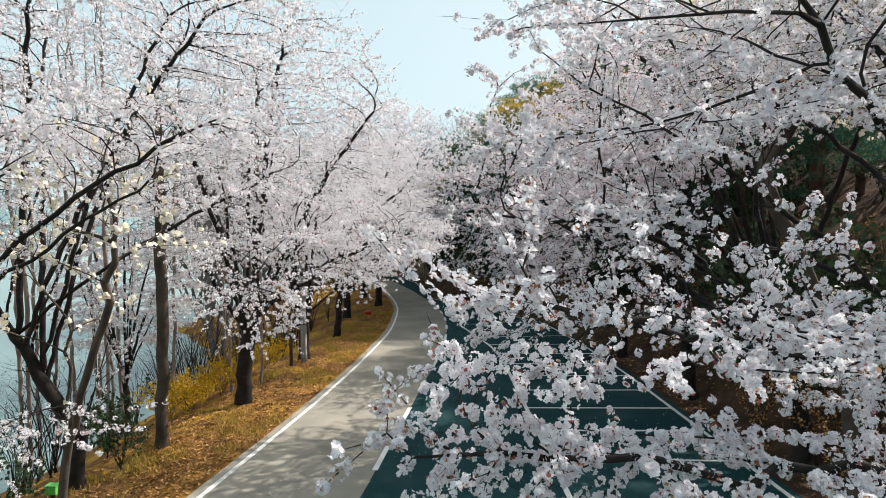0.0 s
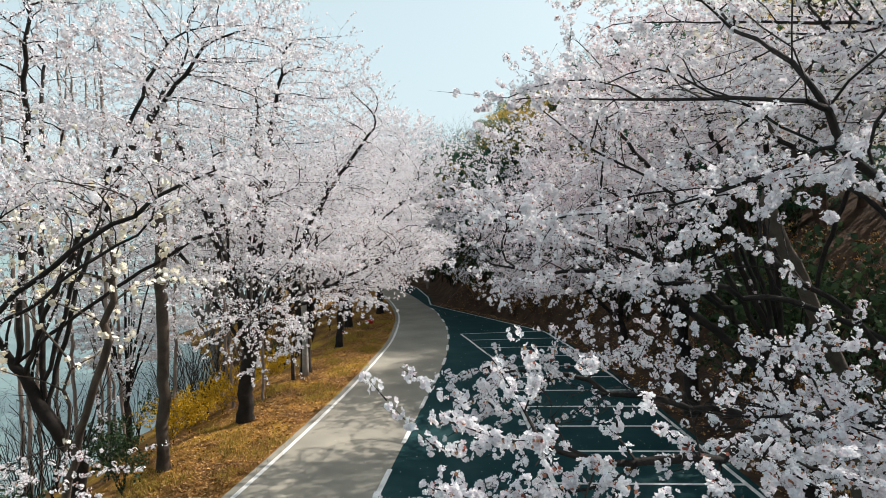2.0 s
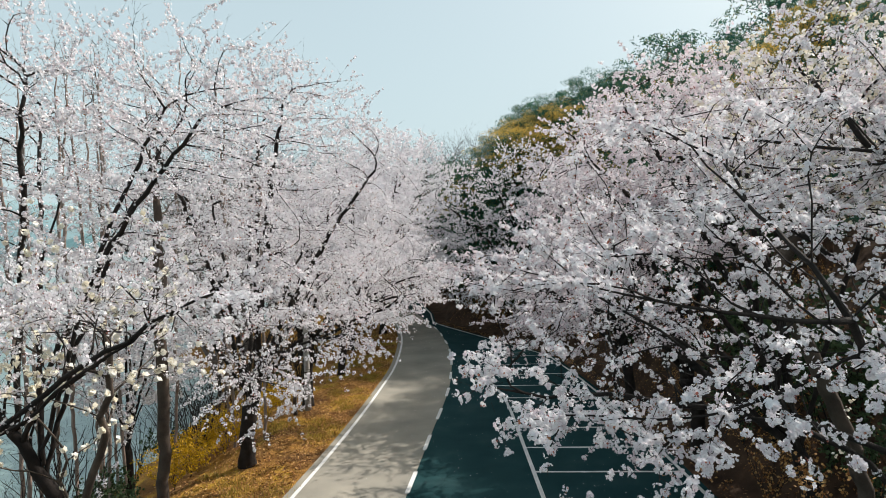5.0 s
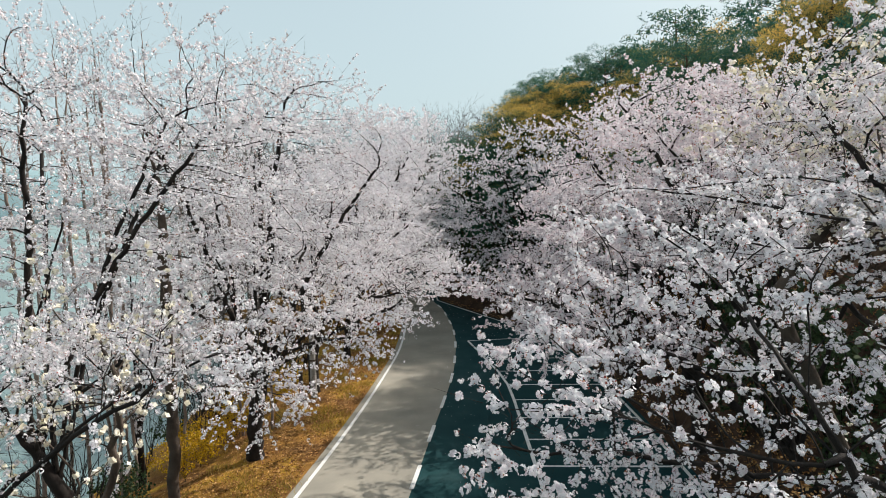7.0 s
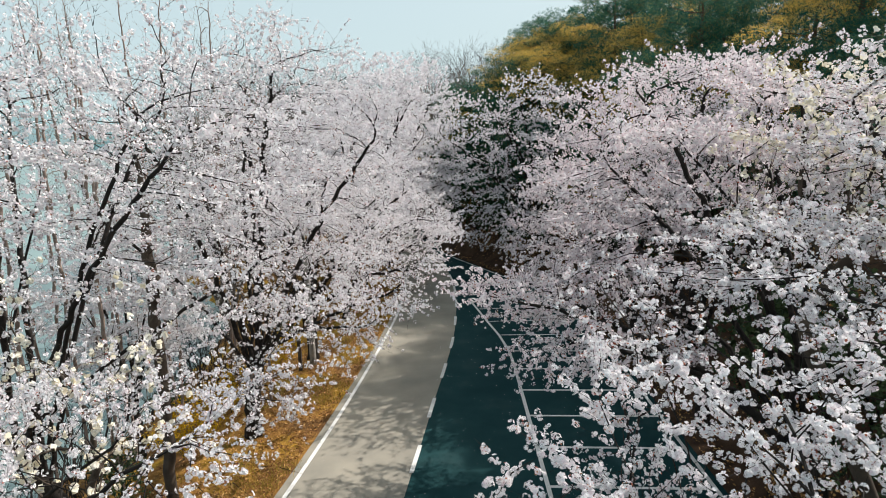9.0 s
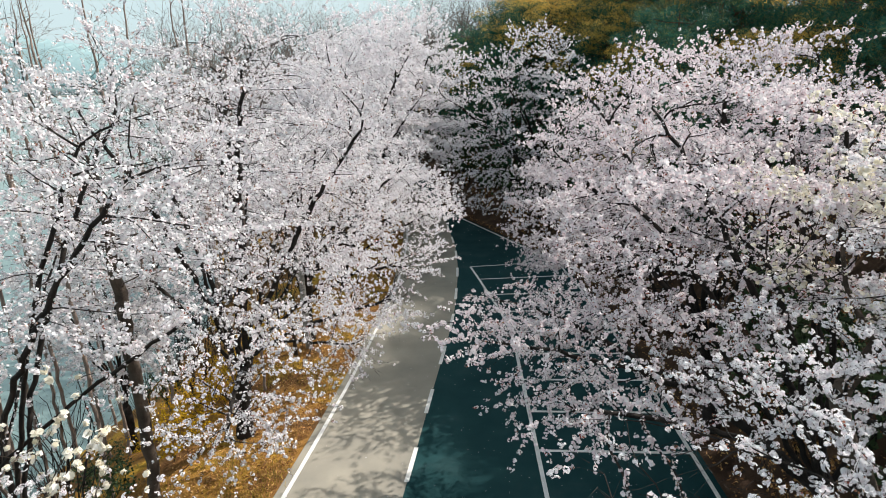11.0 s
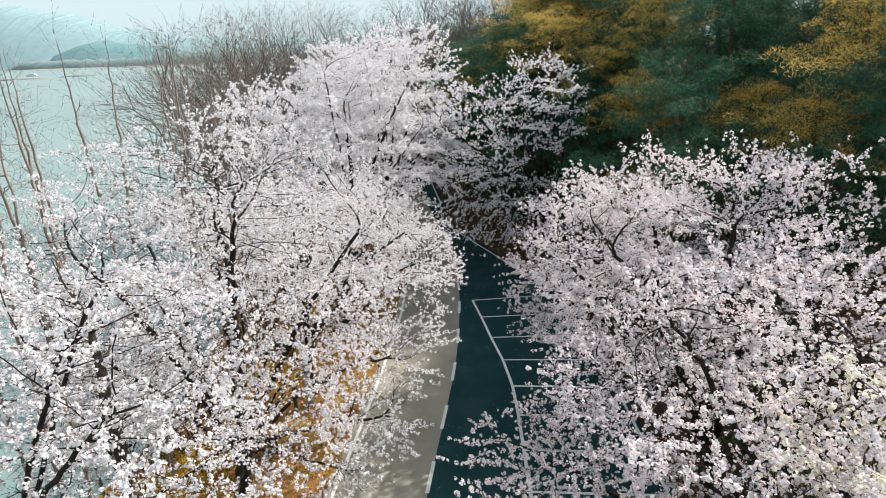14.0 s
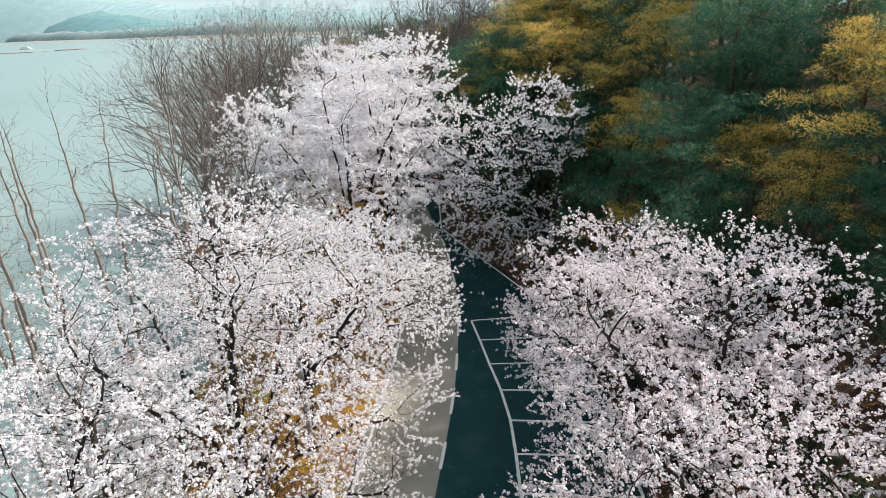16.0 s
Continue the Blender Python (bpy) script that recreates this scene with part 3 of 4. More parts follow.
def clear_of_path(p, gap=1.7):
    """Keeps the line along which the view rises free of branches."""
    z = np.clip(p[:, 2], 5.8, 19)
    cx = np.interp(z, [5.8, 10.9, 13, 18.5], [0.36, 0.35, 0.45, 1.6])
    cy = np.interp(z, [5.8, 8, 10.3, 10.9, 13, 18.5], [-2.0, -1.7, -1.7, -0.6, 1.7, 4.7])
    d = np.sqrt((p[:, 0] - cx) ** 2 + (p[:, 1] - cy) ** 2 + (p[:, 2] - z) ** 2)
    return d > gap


def cherry(name, label, seed, stems, blobs, trunk, count, step, kill, near=1, gap=0.11, per=8, size=0.046, ball=0.055, keep=0.8, whip_len=0.75, share=1.0, petal=None, bark=None, up=0.05, droop=0.0, buds=0.0, group="cherry trees along the road", category="tree", thick=0.042, clear=False, clear_gap=1.7, tiers=1.3, full_box=None, limbs=0, contrast=0.42, shell=0.34, coarse_x=99.0, bare_box=None):
    """A flowering tree: trunk and limbs in one mesh, the blossom in balls along the shoots in another."""
    rng = np.random.default_rng(seed)
    base = np.array(stems[0][0], float)
    crown = np.average([b[:3] for b in blobs], axis=0, weights=[b[3] * b[4] * b[5] for b in blobs])
    crown[2] -= 1.5
    if limbs:
        stems = stems + spokes(rng, stems, blobs, limbs)
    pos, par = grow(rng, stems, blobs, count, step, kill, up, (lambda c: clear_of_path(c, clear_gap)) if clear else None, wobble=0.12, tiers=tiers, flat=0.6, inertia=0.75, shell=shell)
    pos, par = add_whips(rng, pos, par, crown, whip_len, share, droop=droop)
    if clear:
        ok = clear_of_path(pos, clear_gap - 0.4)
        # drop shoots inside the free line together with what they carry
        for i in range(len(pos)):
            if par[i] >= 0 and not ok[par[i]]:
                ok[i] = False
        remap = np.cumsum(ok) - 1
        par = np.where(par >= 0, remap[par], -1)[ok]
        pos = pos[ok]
    r = radii(pos, par, trunk, 0.0036 if near == 0 else 0.0044)
    tree = tagged(new(name), label, category, group)
    tree.location = base
    part("trunk", limb_mesh("trunk", pos - base, par, r, bark or M_BARK, fine=0.004 if near == 0 else 0.010), tree)
    s = sites_along(rng, pos, par, r, thick, gap, keep, contrast)
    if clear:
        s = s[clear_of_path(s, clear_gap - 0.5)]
    if bare_box:
        # shaded limbs under the crown that carry few flowers
        s = s[~((s > np.array(bare_box[0])) & (s < np.array(bare_box[1]))).all(1) | (rng.random(len(s)) < 0.2)]
    full = np.zeros(len(s), bool)
    if full_box:
        # five-petalled flowers on the boughs that hang nearest the road's middle
        full = ((s > np.array(full_box[0])) & (s < np.array(full_box[1]))).all(1)
    vs, fs, at0 = [], [], 0
    coarse = s[:, 0] > coarse_x            # the side turned away from the road
    for sel, petals, count_each, width in ((full, 5, per + 3, size), (~full & ~coarse, 0, per, size), (coarse, 0, 4, size * 1.8)):
        if sel.any():
            v, f = flowers(rng, s[sel] - base, count_each, ball, width, petals, True)
            vs.append(v)
            fs.append(f + at0)
            at0 += len(v)
    part("crown", mesh_np("crown", np.concatenate(vs), fs, petal or M_PETAL), tree, "cream blossom" if petal is M_MAGNOLIA else "white and pale pink blossom")
    if buds:
        b = s[rng.random(len(s)) < buds]
        v, f = flowers(rng, b - base, 4, ball * 1.1, 0.020 if near == 0 else 0.035, 0)
        tagged(part("bud", mesh_np("bud", v, [f], M_BUD), tree, "red-brown buds and young leaves"), kind="stuff")
    return tree


def bare_tree(name, label, seed, stems, blobs, trunk, count, step, kill, twig=0.6, per_tip=2, bark=None, up=0.3, group="bare trees by the lake", tip=0.005, fine=0.0075, twig_up=0.5, wobble=0.28):
    rng = np.random.default_rng(seed)
    base = np.array(stems[0][0], float)
    pos, par = grow(rng, stems, blobs, count, step, kill, up, wobble=wobble)
    pos, par = add_twigs(rng, pos, par, twig, per_tip, up=twig_up)
    r = radii(pos, par, trunk, tip)
    tree = tagged(new(name), label, "tree", group)
    tree.location = base
    part("trunk", limb_mesh("trunk", pos - base, par, r, bark or M_BARK_GREY, fine=fine), tree)
    return tree


def forked_tree(name, label, seed, x, y, stems, length, levels, spread, trunk, up=0.12, ratio=0.74, bark=None, group="bare trees by the lake"):
    """A leafless tree that forks again and again into fine twigs."""
    rng = np.random.default_rng(seed)
    pos, par = [np.array((0.0, 0.0, 0.0))], [-1]
    todo = []
    for k in range(stems):
        a = 2 * math.pi * (k + rng.uniform(0, 0.5)) / stems
        tilt = 0.0 if stems == 1 else rng.uniform(0.25, 0.5)
        todo.append((0, np.array((tilt * math.cos(a), tilt * math.sin(a), 1.0)), length * rng.uniform(0.85, 1.15), 0))
    while todo:
        at0, d, ln, level = todo.pop()
        n = 4 if level == 0 else 3 if level < levels else 2
        ids = []
        for k in range(n):
            d = d + rng.normal(0, 0.10, 3) + np.array((0, 0, up * 0.4))
            d = d / np.linalg.norm(d)
            pos.append(pos[at0] + d * ln / n)
            par.append(at0)
            at0 = len(pos) - 1
            ids.append(at0)
        if level >= levels:
            continue
        for j in ids[-1:] * (2 + int(rng.random() < 0.35)) + ids[1 if level else 2:-1]:
            side = np.cross(d, rng.normal(size=3))
            side /= np.linalg.norm(side)
            go = d + side * spread * rng.uniform(0.5, 1.2) + np.array((0, 0, up))
            todo.append((j, go / np.linalg.norm(go), ln * ratio * rng.uniform(0.75, 1.15), level + 1))
    pos, par = np.array(pos), np.array(par)
    r = radii(pos, par, trunk, 0.007)
    tree = tagged(new(name), label, "tree", group)
    tree.location = (x, y, float(ground_z(x, y)) - 0.12)
    part("trunk", limb_mesh("trunk", pos, par, r, bark or M_TWIG, fine=0.016), tree)
    return tree


def at(x, y):
    """A root point on the ground."""
    return (x, y, float(ground_z(x, y)) - 0.12)


def shrub(name, label, seed, height, width, stems_n, count, bark, leaf=None, leaf_size=0.05, per=3, group="shrubs on the bank"):
    """A bush of many thin stems from one root, bare or with small leaves or flowers."""
    rng = np.random.default_rng(seed)
    stems = [[(0, 0, -0.15), (0, 0, 0.12)]]
    for k in range(stems_n):
        a = 2.4 * k
        rr = width * rng.uniform(0.2, 0.7)
        stems.append([(0, 0, 0.1), (rr * 0.35 * math.cos(a), rr * 0.35 * math.sin(a), height * 0.35), (rr * math.cos(a), rr * math.sin(a), height * rng.uniform(0.55, 0.8))])
    pos, par = grow(rng, stems, [(0, 0, height * 0.62, width, width, height * 0.40)], count, 0.16 * height / 2, 0.3 * height / 2, 0.25)
    pos, par = add_twigs(rng, pos, par, 0.3 * height / 2, 2, up=0.4, droop=0.05)
    r = radii(pos, par, 0.022 * height / 2, 0.003)
    bush = tagged(new(name), label, "shrub", group)
    part("stem", limb_mesh("stem", pos, par, r, bark, fine=0.0075), bush)
    if leaf:
        s = sites_along(rng, pos, par, r, 0.02, 0.06, 0.9)
        v, f = flowers(rng, s, per, 0.05, leaf_size, 0)
        part("foliage", mesh_np("foliage", v, [f], leaf), bush)
    return bush


def gz(x, y):
    return float(ground_z(x, y))


# ---- cherries on the lake side of the road ----
cherry("cherry_tree", "many-stemmed cherry in thin blossom at the bank's edge", 11,
       [[at(-9, 13.5), (-8.9, 13.5, 1.2), (-9.6, 13.2, 2.6), (-10.4, 12.6, 4.8)], [(-9.0, 13.5, 0.8), (-8.5, 13.7, 2.2), (-8.6, 13.6, 4.2), (-8.9, 13.2, 6.4)], [(-8.95, 13.5, 0.9), (-8.2, 13.3, 2.2), (-7.4, 13.4, 4.0), (-7.3, 13.0, 6.4)]],
       [(-10.5, 13, 10.0, 4.0, 4.4, 4.4), (-6.2, 12.8, 10.2, 2.8, 3.6, 3.6), (-4.5, 12.0, 11.0, 1.9, 2.8, 1.9), (-3.6, 11.6, 10.2, 1.2, 2.4, 1.2), (-4.4, 13.4, 7.8, 1.5, 2.2, 1.6)], 0.17, 7500, 0.27, 0.35, 1, 0.12, 7, 0.057, 0.064, 0.66, buds=0.07, share=0.6, limbs=9, contrast=0.5)
cherry("cherry_tree", "old cherry leaning its blossom far over the road", 12,
       [[at(-7.2, 21), (-7.1, 20.9, 1.6), (-6.7, 20.8, 3.2)], [(-7.1, 20.9, 2.0), (-7.9, 21.3, 3.6), (-8.4, 21.6, 5.2)], [(-6.8, 20.8, 2.8), (-5.6, 20.0, 4.6), (-4.6, 19.6, 6.2)], [(-6.7, 20.7, 3.0), (-5.2, 18.8, 4.5), (-3.6, 17.4, 5.2), (-2.2, 16.6, 5.4)], [(-6.7, 20.7, 3.2), (-4.8, 21.4, 4.8), (-2.8, 21.8, 5.8), (-1.4, 21.6, 6.0)]],
       [(-5.0, 20.5, 9.9, 3.8, 4.8, 5.0), (-3.0, 19.0, 6.3, 2.6, 4.4, 2.0), (-4.6, 14.9, 5.2, 2.0, 3.0, 1.9), (-3.2, 17.2, 5.3, 2.0, 2.2, 0.9), (-2.6, 21.2, 5.7, 1.9, 2.2, 0.9), (-1.9, 19.2, 6.0, 1.7, 2.8, 0.8), (-0.9, 24.0, 6.1, 1.5, 2.6, 0.7), (-1.5, 19.6, 5.8, 1.5, 2.6, 0.6), (-0.8, 23.6, 6.0, 1.4, 2.4, 0.6), (-2.2, 17.0, 5.8, 1.4, 1.8, 0.6), (-8.4, 20.5, 9.6, 3.6, 4.6, 4.8), (-1.8, 18.8, 6.2, 1.2, 2.0, 1.0)], 0.28, 21000, 0.26, 0.33, 1, 0.112, 6, 0.053, 0.056, 0.74, buds=0.08, droop=0.06, share=0.65, limbs=14, whip_len=0.75, contrast=0.55)
cherry("cherry_tree", "cherry with spreading boughs beside the road bank", 13,
       [[at(-8.8, 5.5), (-8.6, 5.5, 2.0), (-8.2, 5.6, 4.0)], [(-8.4, 5.5, 3.0), (-7.0, 5.8, 5.2), (-5.6, 5.8, 6.8)]],
       [(-6.0, 6.2, 7.0, 1.8, 2.0, 1.1), (-3.7, 5.6, 7.5, 1.9, 1.8, 0.7), (-7.6, 6.5, 6.4, 1.8, 2.0, 1.2), (-4.9, 7.0, 6.9, 1.5, 1.3, 0.5), (-6.1, 7.4, 3.3, 1.3, 1.0, 0.5)], 0.085, 6800, 0.22, 0.27, 0, 0.085, 8, 0.038, 0.042, 0.55, contrast=0.65, buds=0.2, clear=True, limbs=6, share=0.6)
cherry("cherry_tree", "spreading cherry in dense white blossom on the bank", 14,
       [[at(-6.9, 29.5), (-6.8, 29.4, 1.8), (-6.5, 29.2, 3.4)], [(-6.6, 29.3, 2.8), (-5.2, 28.6, 5.2)], [(-6.5, 29.2, 3.2), (-4.0, 29.6, 5.2), (-1.6, 30.2, 6.2), (-0.2, 30.5, 6.5)], [(-6.7, 29.3, 3.0), (-7.8, 29.8, 5.4)]],
       [(-4.6, 28.6, 7.8, 4.4, 4.6, 3.4), (-1.6, 29.0, 6.6, 2.4, 4.2, 1.5), (-0.2, 30.5, 6.5, 1.6, 3.2, 0.8), (-0.4, 29.6, 6.3, 1.5, 3.0, 0.7), (-3.4, 27.0, 5.0, 2.0, 2.6, 1.1), (-9.0, 29.5, 7.8, 3.6, 4.4, 3.2)], 0.26, 10000, 0.31, 0.38, 1, 0.135, 6, 0.066, 0.070, 0.85, contrast=0.5, droop=0.04, share=0.8, limbs=14)
cherry("cherry_tree", "low cherry in dense white blossom on the bank", 15,
       [[at(-6.5, 37), (-6.3, 37, 1.8), (-6.0, 36.8, 3.4)], [(-6.1, 36.9, 2.8), (-4.4, 36.2, 5.4)], [(-6.2, 37, 3.0), (-7.4, 37.5, 5.6)]],
       [(-4.6, 36.4, 5.9, 3.8, 4.4, 2.6), (-1.8, 34.8, 5.8, 2.3, 3.8, 1.4), (-8.6, 37, 6.4, 3.4, 4.0, 2.8)], 0.22, 4800, 0.32, 0.42, 1, 0.15, 5, 0.080, 0.084, 0.9, droop=0.03, share=0.8, limbs=13, whip_len=0.75)
far_l = cherry("cherry_tree", "tall cherry in dense white blossom beside the road bend", 16,
       [[at(-7.2, 45.5), (-7.1, 45.5, 2.0), (-6.8, 45.4, 3.8)], [(-7.0, 45.4, 3.0), (-5.2, 45, 6)], [(-7.0, 45.5, 3.2), (-8.4, 46, 6)]],
       [(-5.2, 45, 11.2, 4.8, 5.0, 6.2), (-8.8, 45.6, 10.2, 3.8, 4.6, 5.0), (-3.2, 44.4, 7.0, 2.6, 4.0, 2.4)], 0.28, 3600, 0.42, 0.56, 2, 0.19, 6, 0.122, 0.125, 1.0, contrast=0.35, share=1.1, limbs=13, whip_len=0.9, tiers=1.7)
for x, y, s, turn in ((-5.6, 53.5, 1.06, 0.2), (-8.0, 61.5, 1.02, 0.5), (-12.2, 50.5, 0.92, 3.0), (-10.4, 70, 1.0, 4.0), (-13.6, 79, 1.0, 5.2), (-17.5, 88, 1.0, 1.2), (-12.6, 22.8, 0.62, 2.2)):
    m = pose(x, y, gz(x, y) - 0.12, 0, 0, math.degrees(turn))
    copy_thing(far_l, m @ Matrix.Diagonal((s, s, s, 1)))

# ---- cherries beside the parking bays ----
cherry("cherry_tree", "cherry reaching dark limbs and heavy blossom over the bays", 21,
       [[at(9.7, 6.0), (9.6, 6.0, 1.6), (9.0, 5.8, 3.2)], [(9.2, 5.9, 2.6), (7.4, 5.2, 4.2), (5.0, 4.4, 5.4), (3.2, 3.8, 6.6)], [(9.1, 5.9, 2.8), (8.2, 5.2, 5.0), (6.6, 4.6, 7.0), (5.2, 4.4, 8.6)], [(9.2, 5.9, 2.4), (7.6, 4.2, 3.4), (5.2, 2.6, 4.2), (3.0, 1.6, 4.8), (1.4, 1.2, 5.0), (0.2, 1.0, 5.15)], [(9.2, 5.8, 3.0), (10.2, 6.4, 5.0), (10.2, 6.8, 7.6)], [(9.0, 5.9, 3.0), (7.0, 5.8, 4.8), (4.6, 5.6, 5.8), (2.4, 5.5, 6.2), (1.0, 5.5, 6.3)], [(9.1, 5.9, 3.0), (8.0, 6.8, 5.4), (6.6, 7.6, 7.4), (5.4, 8.0, 8.4)]],
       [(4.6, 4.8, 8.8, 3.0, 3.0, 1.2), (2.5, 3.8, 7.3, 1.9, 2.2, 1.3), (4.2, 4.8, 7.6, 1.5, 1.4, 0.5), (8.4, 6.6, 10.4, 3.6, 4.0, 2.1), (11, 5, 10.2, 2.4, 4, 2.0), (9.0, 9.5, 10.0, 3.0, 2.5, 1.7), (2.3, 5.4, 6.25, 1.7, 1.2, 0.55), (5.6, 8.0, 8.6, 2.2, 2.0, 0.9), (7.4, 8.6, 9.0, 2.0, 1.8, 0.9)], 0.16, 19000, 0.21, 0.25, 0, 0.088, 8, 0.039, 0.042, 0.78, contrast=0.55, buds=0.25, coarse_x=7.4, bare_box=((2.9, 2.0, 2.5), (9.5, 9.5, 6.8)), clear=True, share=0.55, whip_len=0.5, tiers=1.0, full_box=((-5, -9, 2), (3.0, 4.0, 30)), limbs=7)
cherry("cherry_tree", "low cherry boughs heavy with white blossom over the bays", 26,
       [[at(9.4, 1.4), (9.2, 1.5, 1.8), (8.4, 1.7, 3.0)], [(8.7, 1.6, 2.6), (6.4, 1.4, 4.0), (4.2, 1.2, 4.6), (2.2, 1.0, 4.9), (0.2, 0.8, 5.1)], [(8.6, 1.6, 2.8), (6.8, 2.4, 4.0), (4.6, 3.2, 4.7), (2.4, 3.5, 5.2), (0.8, 3.6, 5.5)], [(8.5, 1.7, 3.0), (7.4, 1.4, 5.0), (6.0, 1.6, 6.0)], [(6.8, 2.4, 4.0), (4.6, 2.6, 5.1), (2.7, 1.9, 5.55), (1.5, 0.8, 5.65), (0.6, 0.8, 5.8)]],
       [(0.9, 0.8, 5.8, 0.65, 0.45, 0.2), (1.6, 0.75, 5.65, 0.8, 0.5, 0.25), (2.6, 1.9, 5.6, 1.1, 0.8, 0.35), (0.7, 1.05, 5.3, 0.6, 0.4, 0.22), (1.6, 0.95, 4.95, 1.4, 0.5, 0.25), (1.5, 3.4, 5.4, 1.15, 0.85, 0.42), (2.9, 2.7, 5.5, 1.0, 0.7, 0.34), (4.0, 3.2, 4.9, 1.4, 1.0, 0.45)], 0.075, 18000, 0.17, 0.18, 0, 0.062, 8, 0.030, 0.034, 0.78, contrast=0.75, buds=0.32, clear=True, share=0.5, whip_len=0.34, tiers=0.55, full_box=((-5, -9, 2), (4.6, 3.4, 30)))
cherry("cherry_tree", "cherry in heavy pale pink blossom beside the bays", 22,
       [[at(9.5, 13.6), (9.4, 13.6, 1.6), (8.8, 13.7, 3.2)], [(9.0, 13.7, 2.6), (6.6, 14.2, 4.8), (4.4, 14.8, 6.0), (2.6, 15.3, 6.8)], [(8.9, 13.7, 3.0), (8.0, 13.4, 5.4), (7.0, 13.4, 7.6)], [(6.6, 14.2, 4.8), (4.4, 13.2, 6.2), (2.2, 12.7, 7.0)], [(9.0, 13.7, 2.8), (7.0, 12.4, 4.8), (4.6, 11.2, 6.2), (2.8, 10.6, 6.8)]],
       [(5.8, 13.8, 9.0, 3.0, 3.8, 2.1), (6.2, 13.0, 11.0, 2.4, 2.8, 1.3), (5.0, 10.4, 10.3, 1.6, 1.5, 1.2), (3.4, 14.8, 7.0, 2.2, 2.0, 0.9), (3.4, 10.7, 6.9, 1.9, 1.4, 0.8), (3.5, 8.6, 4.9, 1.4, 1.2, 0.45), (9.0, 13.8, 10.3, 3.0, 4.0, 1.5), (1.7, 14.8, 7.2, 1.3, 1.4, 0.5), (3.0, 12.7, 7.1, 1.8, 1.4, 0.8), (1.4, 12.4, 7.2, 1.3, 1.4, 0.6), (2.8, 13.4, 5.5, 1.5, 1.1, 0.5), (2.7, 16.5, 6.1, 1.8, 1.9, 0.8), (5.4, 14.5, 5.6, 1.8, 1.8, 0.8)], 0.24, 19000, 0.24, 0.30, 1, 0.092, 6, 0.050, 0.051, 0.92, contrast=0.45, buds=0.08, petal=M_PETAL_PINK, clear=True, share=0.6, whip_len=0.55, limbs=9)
cherry("cherry_tree", "cherry in heavy white blossom beside the bays", 23,
       [[at(9.4, 20.6), (9.3, 20.6, 1.8), (8.8, 20.5, 3.4)], [(9.0, 20.5, 2.8), (7.0, 20, 5.4), (6.0, 19.8, 8)], [(9.0, 20.5, 3.2), (9.6, 20.2, 6), (9.4, 19.6, 9)]],
       [(6.6, 19.8, 9.6, 3.4, 3.8, 3.4), (9.2, 19.2, 10.9, 2.8, 3.4, 2.4), (5.3, 19.8, 6.8, 1.8, 2.4, 1.2), (4.2, 19.6, 5.0, 1.5, 1.4, 0.4)], 0.26, 11000, 0.27, 0.34, 1, 0.115, 6, 0.057, 0.060, 0.9, contrast=0.45, petal=M_PETAL_PINK, share=0.8, limbs=11)
cherry("cherry_tree", "cherry in pink-white blossom beside the bays", 24,
       [[at(9.2, 28.4), (9.1, 28.4, 1.8), (8.6, 28.2, 3.4)], [(8.8, 28.3, 2.8), (6.8, 27.8, 5.4)], [(8.8, 28.3, 3.0), (9.2, 28.6, 6)]],
       [(6.4, 27.8, 7.8, 3.0, 3.6, 3.0), (8.8, 28, 8.0, 2.6, 3.2, 3.0), (4.8, 28.2, 6.0, 2.0, 2.8, 1.6), (5.4, 28, 4.4, 2.2, 2.8, 0.9)], 0.24, 6400, 0.30, 0.38, 1, 0.135, 6, 0.068, 0.072, 0.9, contrast=0.45, petal=M_PETAL_PINK, share=0.9, limbs=10)
cherry("cherry_tree", "shaded cherry in sparse white blossom against dark pines", 25,
       [[at(7.6, 45.5), (7.5, 45.5, 2.4), (7.0, 45.2, 4.2)], [(7.2, 45.3, 3.6), (4.6, 44.4, 7.4), (3.4, 44, 10)], [(7.1, 45.2, 4.0), (7.6, 44.6, 8), (7.8, 44, 11)]],
       [(6.2, 44, 12.0, 3.2, 3.6, 3.6), (2.2, 43.6, 9.8, 3.4, 3.4, 4.4), (3.6, 43.5, 5.6, 4.6, 3.0, 2.8)], 0.26, 6200, 0.34, 0.42, 1, 0.15, 6, 0.078, 0.08, 0.8, share=0.8, limbs=12)

# ---- magnolias ----
cherry("magnolia_tree", "thin magnolia with large cream flowers on the bank", 31,
       [[at(-6.6, 9.0), (-6.5, 9.0, 2.0), (-6.2, 8.8, 4.5)], [(-6.5, 9, 2.2), (-5.4, 8.4, 4.8), (-5.0, 8.2, 6.4)]],
       [(-5.4, 8.6, 6.6, 1.6, 1.8, 2.0), (-6.4, 8.8, 6.2, 1.8, 1.6, 2.2)], 0.08, 520, 0.25, 0.42, 0, 0.34, 6, 0.10, 0.05, 0.7, petal=M_MAGNOLIA, bark=M_BARK_GREY, group="magnolias", up=0.3, clear=True, share=0.8, contrast=0.28)
cherry("magnolia_tree", "magnolia in cream-yellow bloom among the cherries", 32,
       [[at(8.4, 10.0), (8.3, 10.0, 2.4), (7.9, 10.1, 5.0)], [(8.2, 10, 3.6), (6.6, 10.0, 7.2)]],
       [(7.2, 9.9, 9.9, 1.9, 2.2, 2.0), (9.0, 10.2, 9.8, 2.0, 2.4, 2.3)], 0.14, 1700, 0.24, 0.33, 0, 0.17, 5, 0.065, 0.05, 0.8, petal=M_MAGNOLIA, bark=M_BARK_GREY, group="magnolias", up=0.25, clear=True, share=0.8, contrast=0.28)

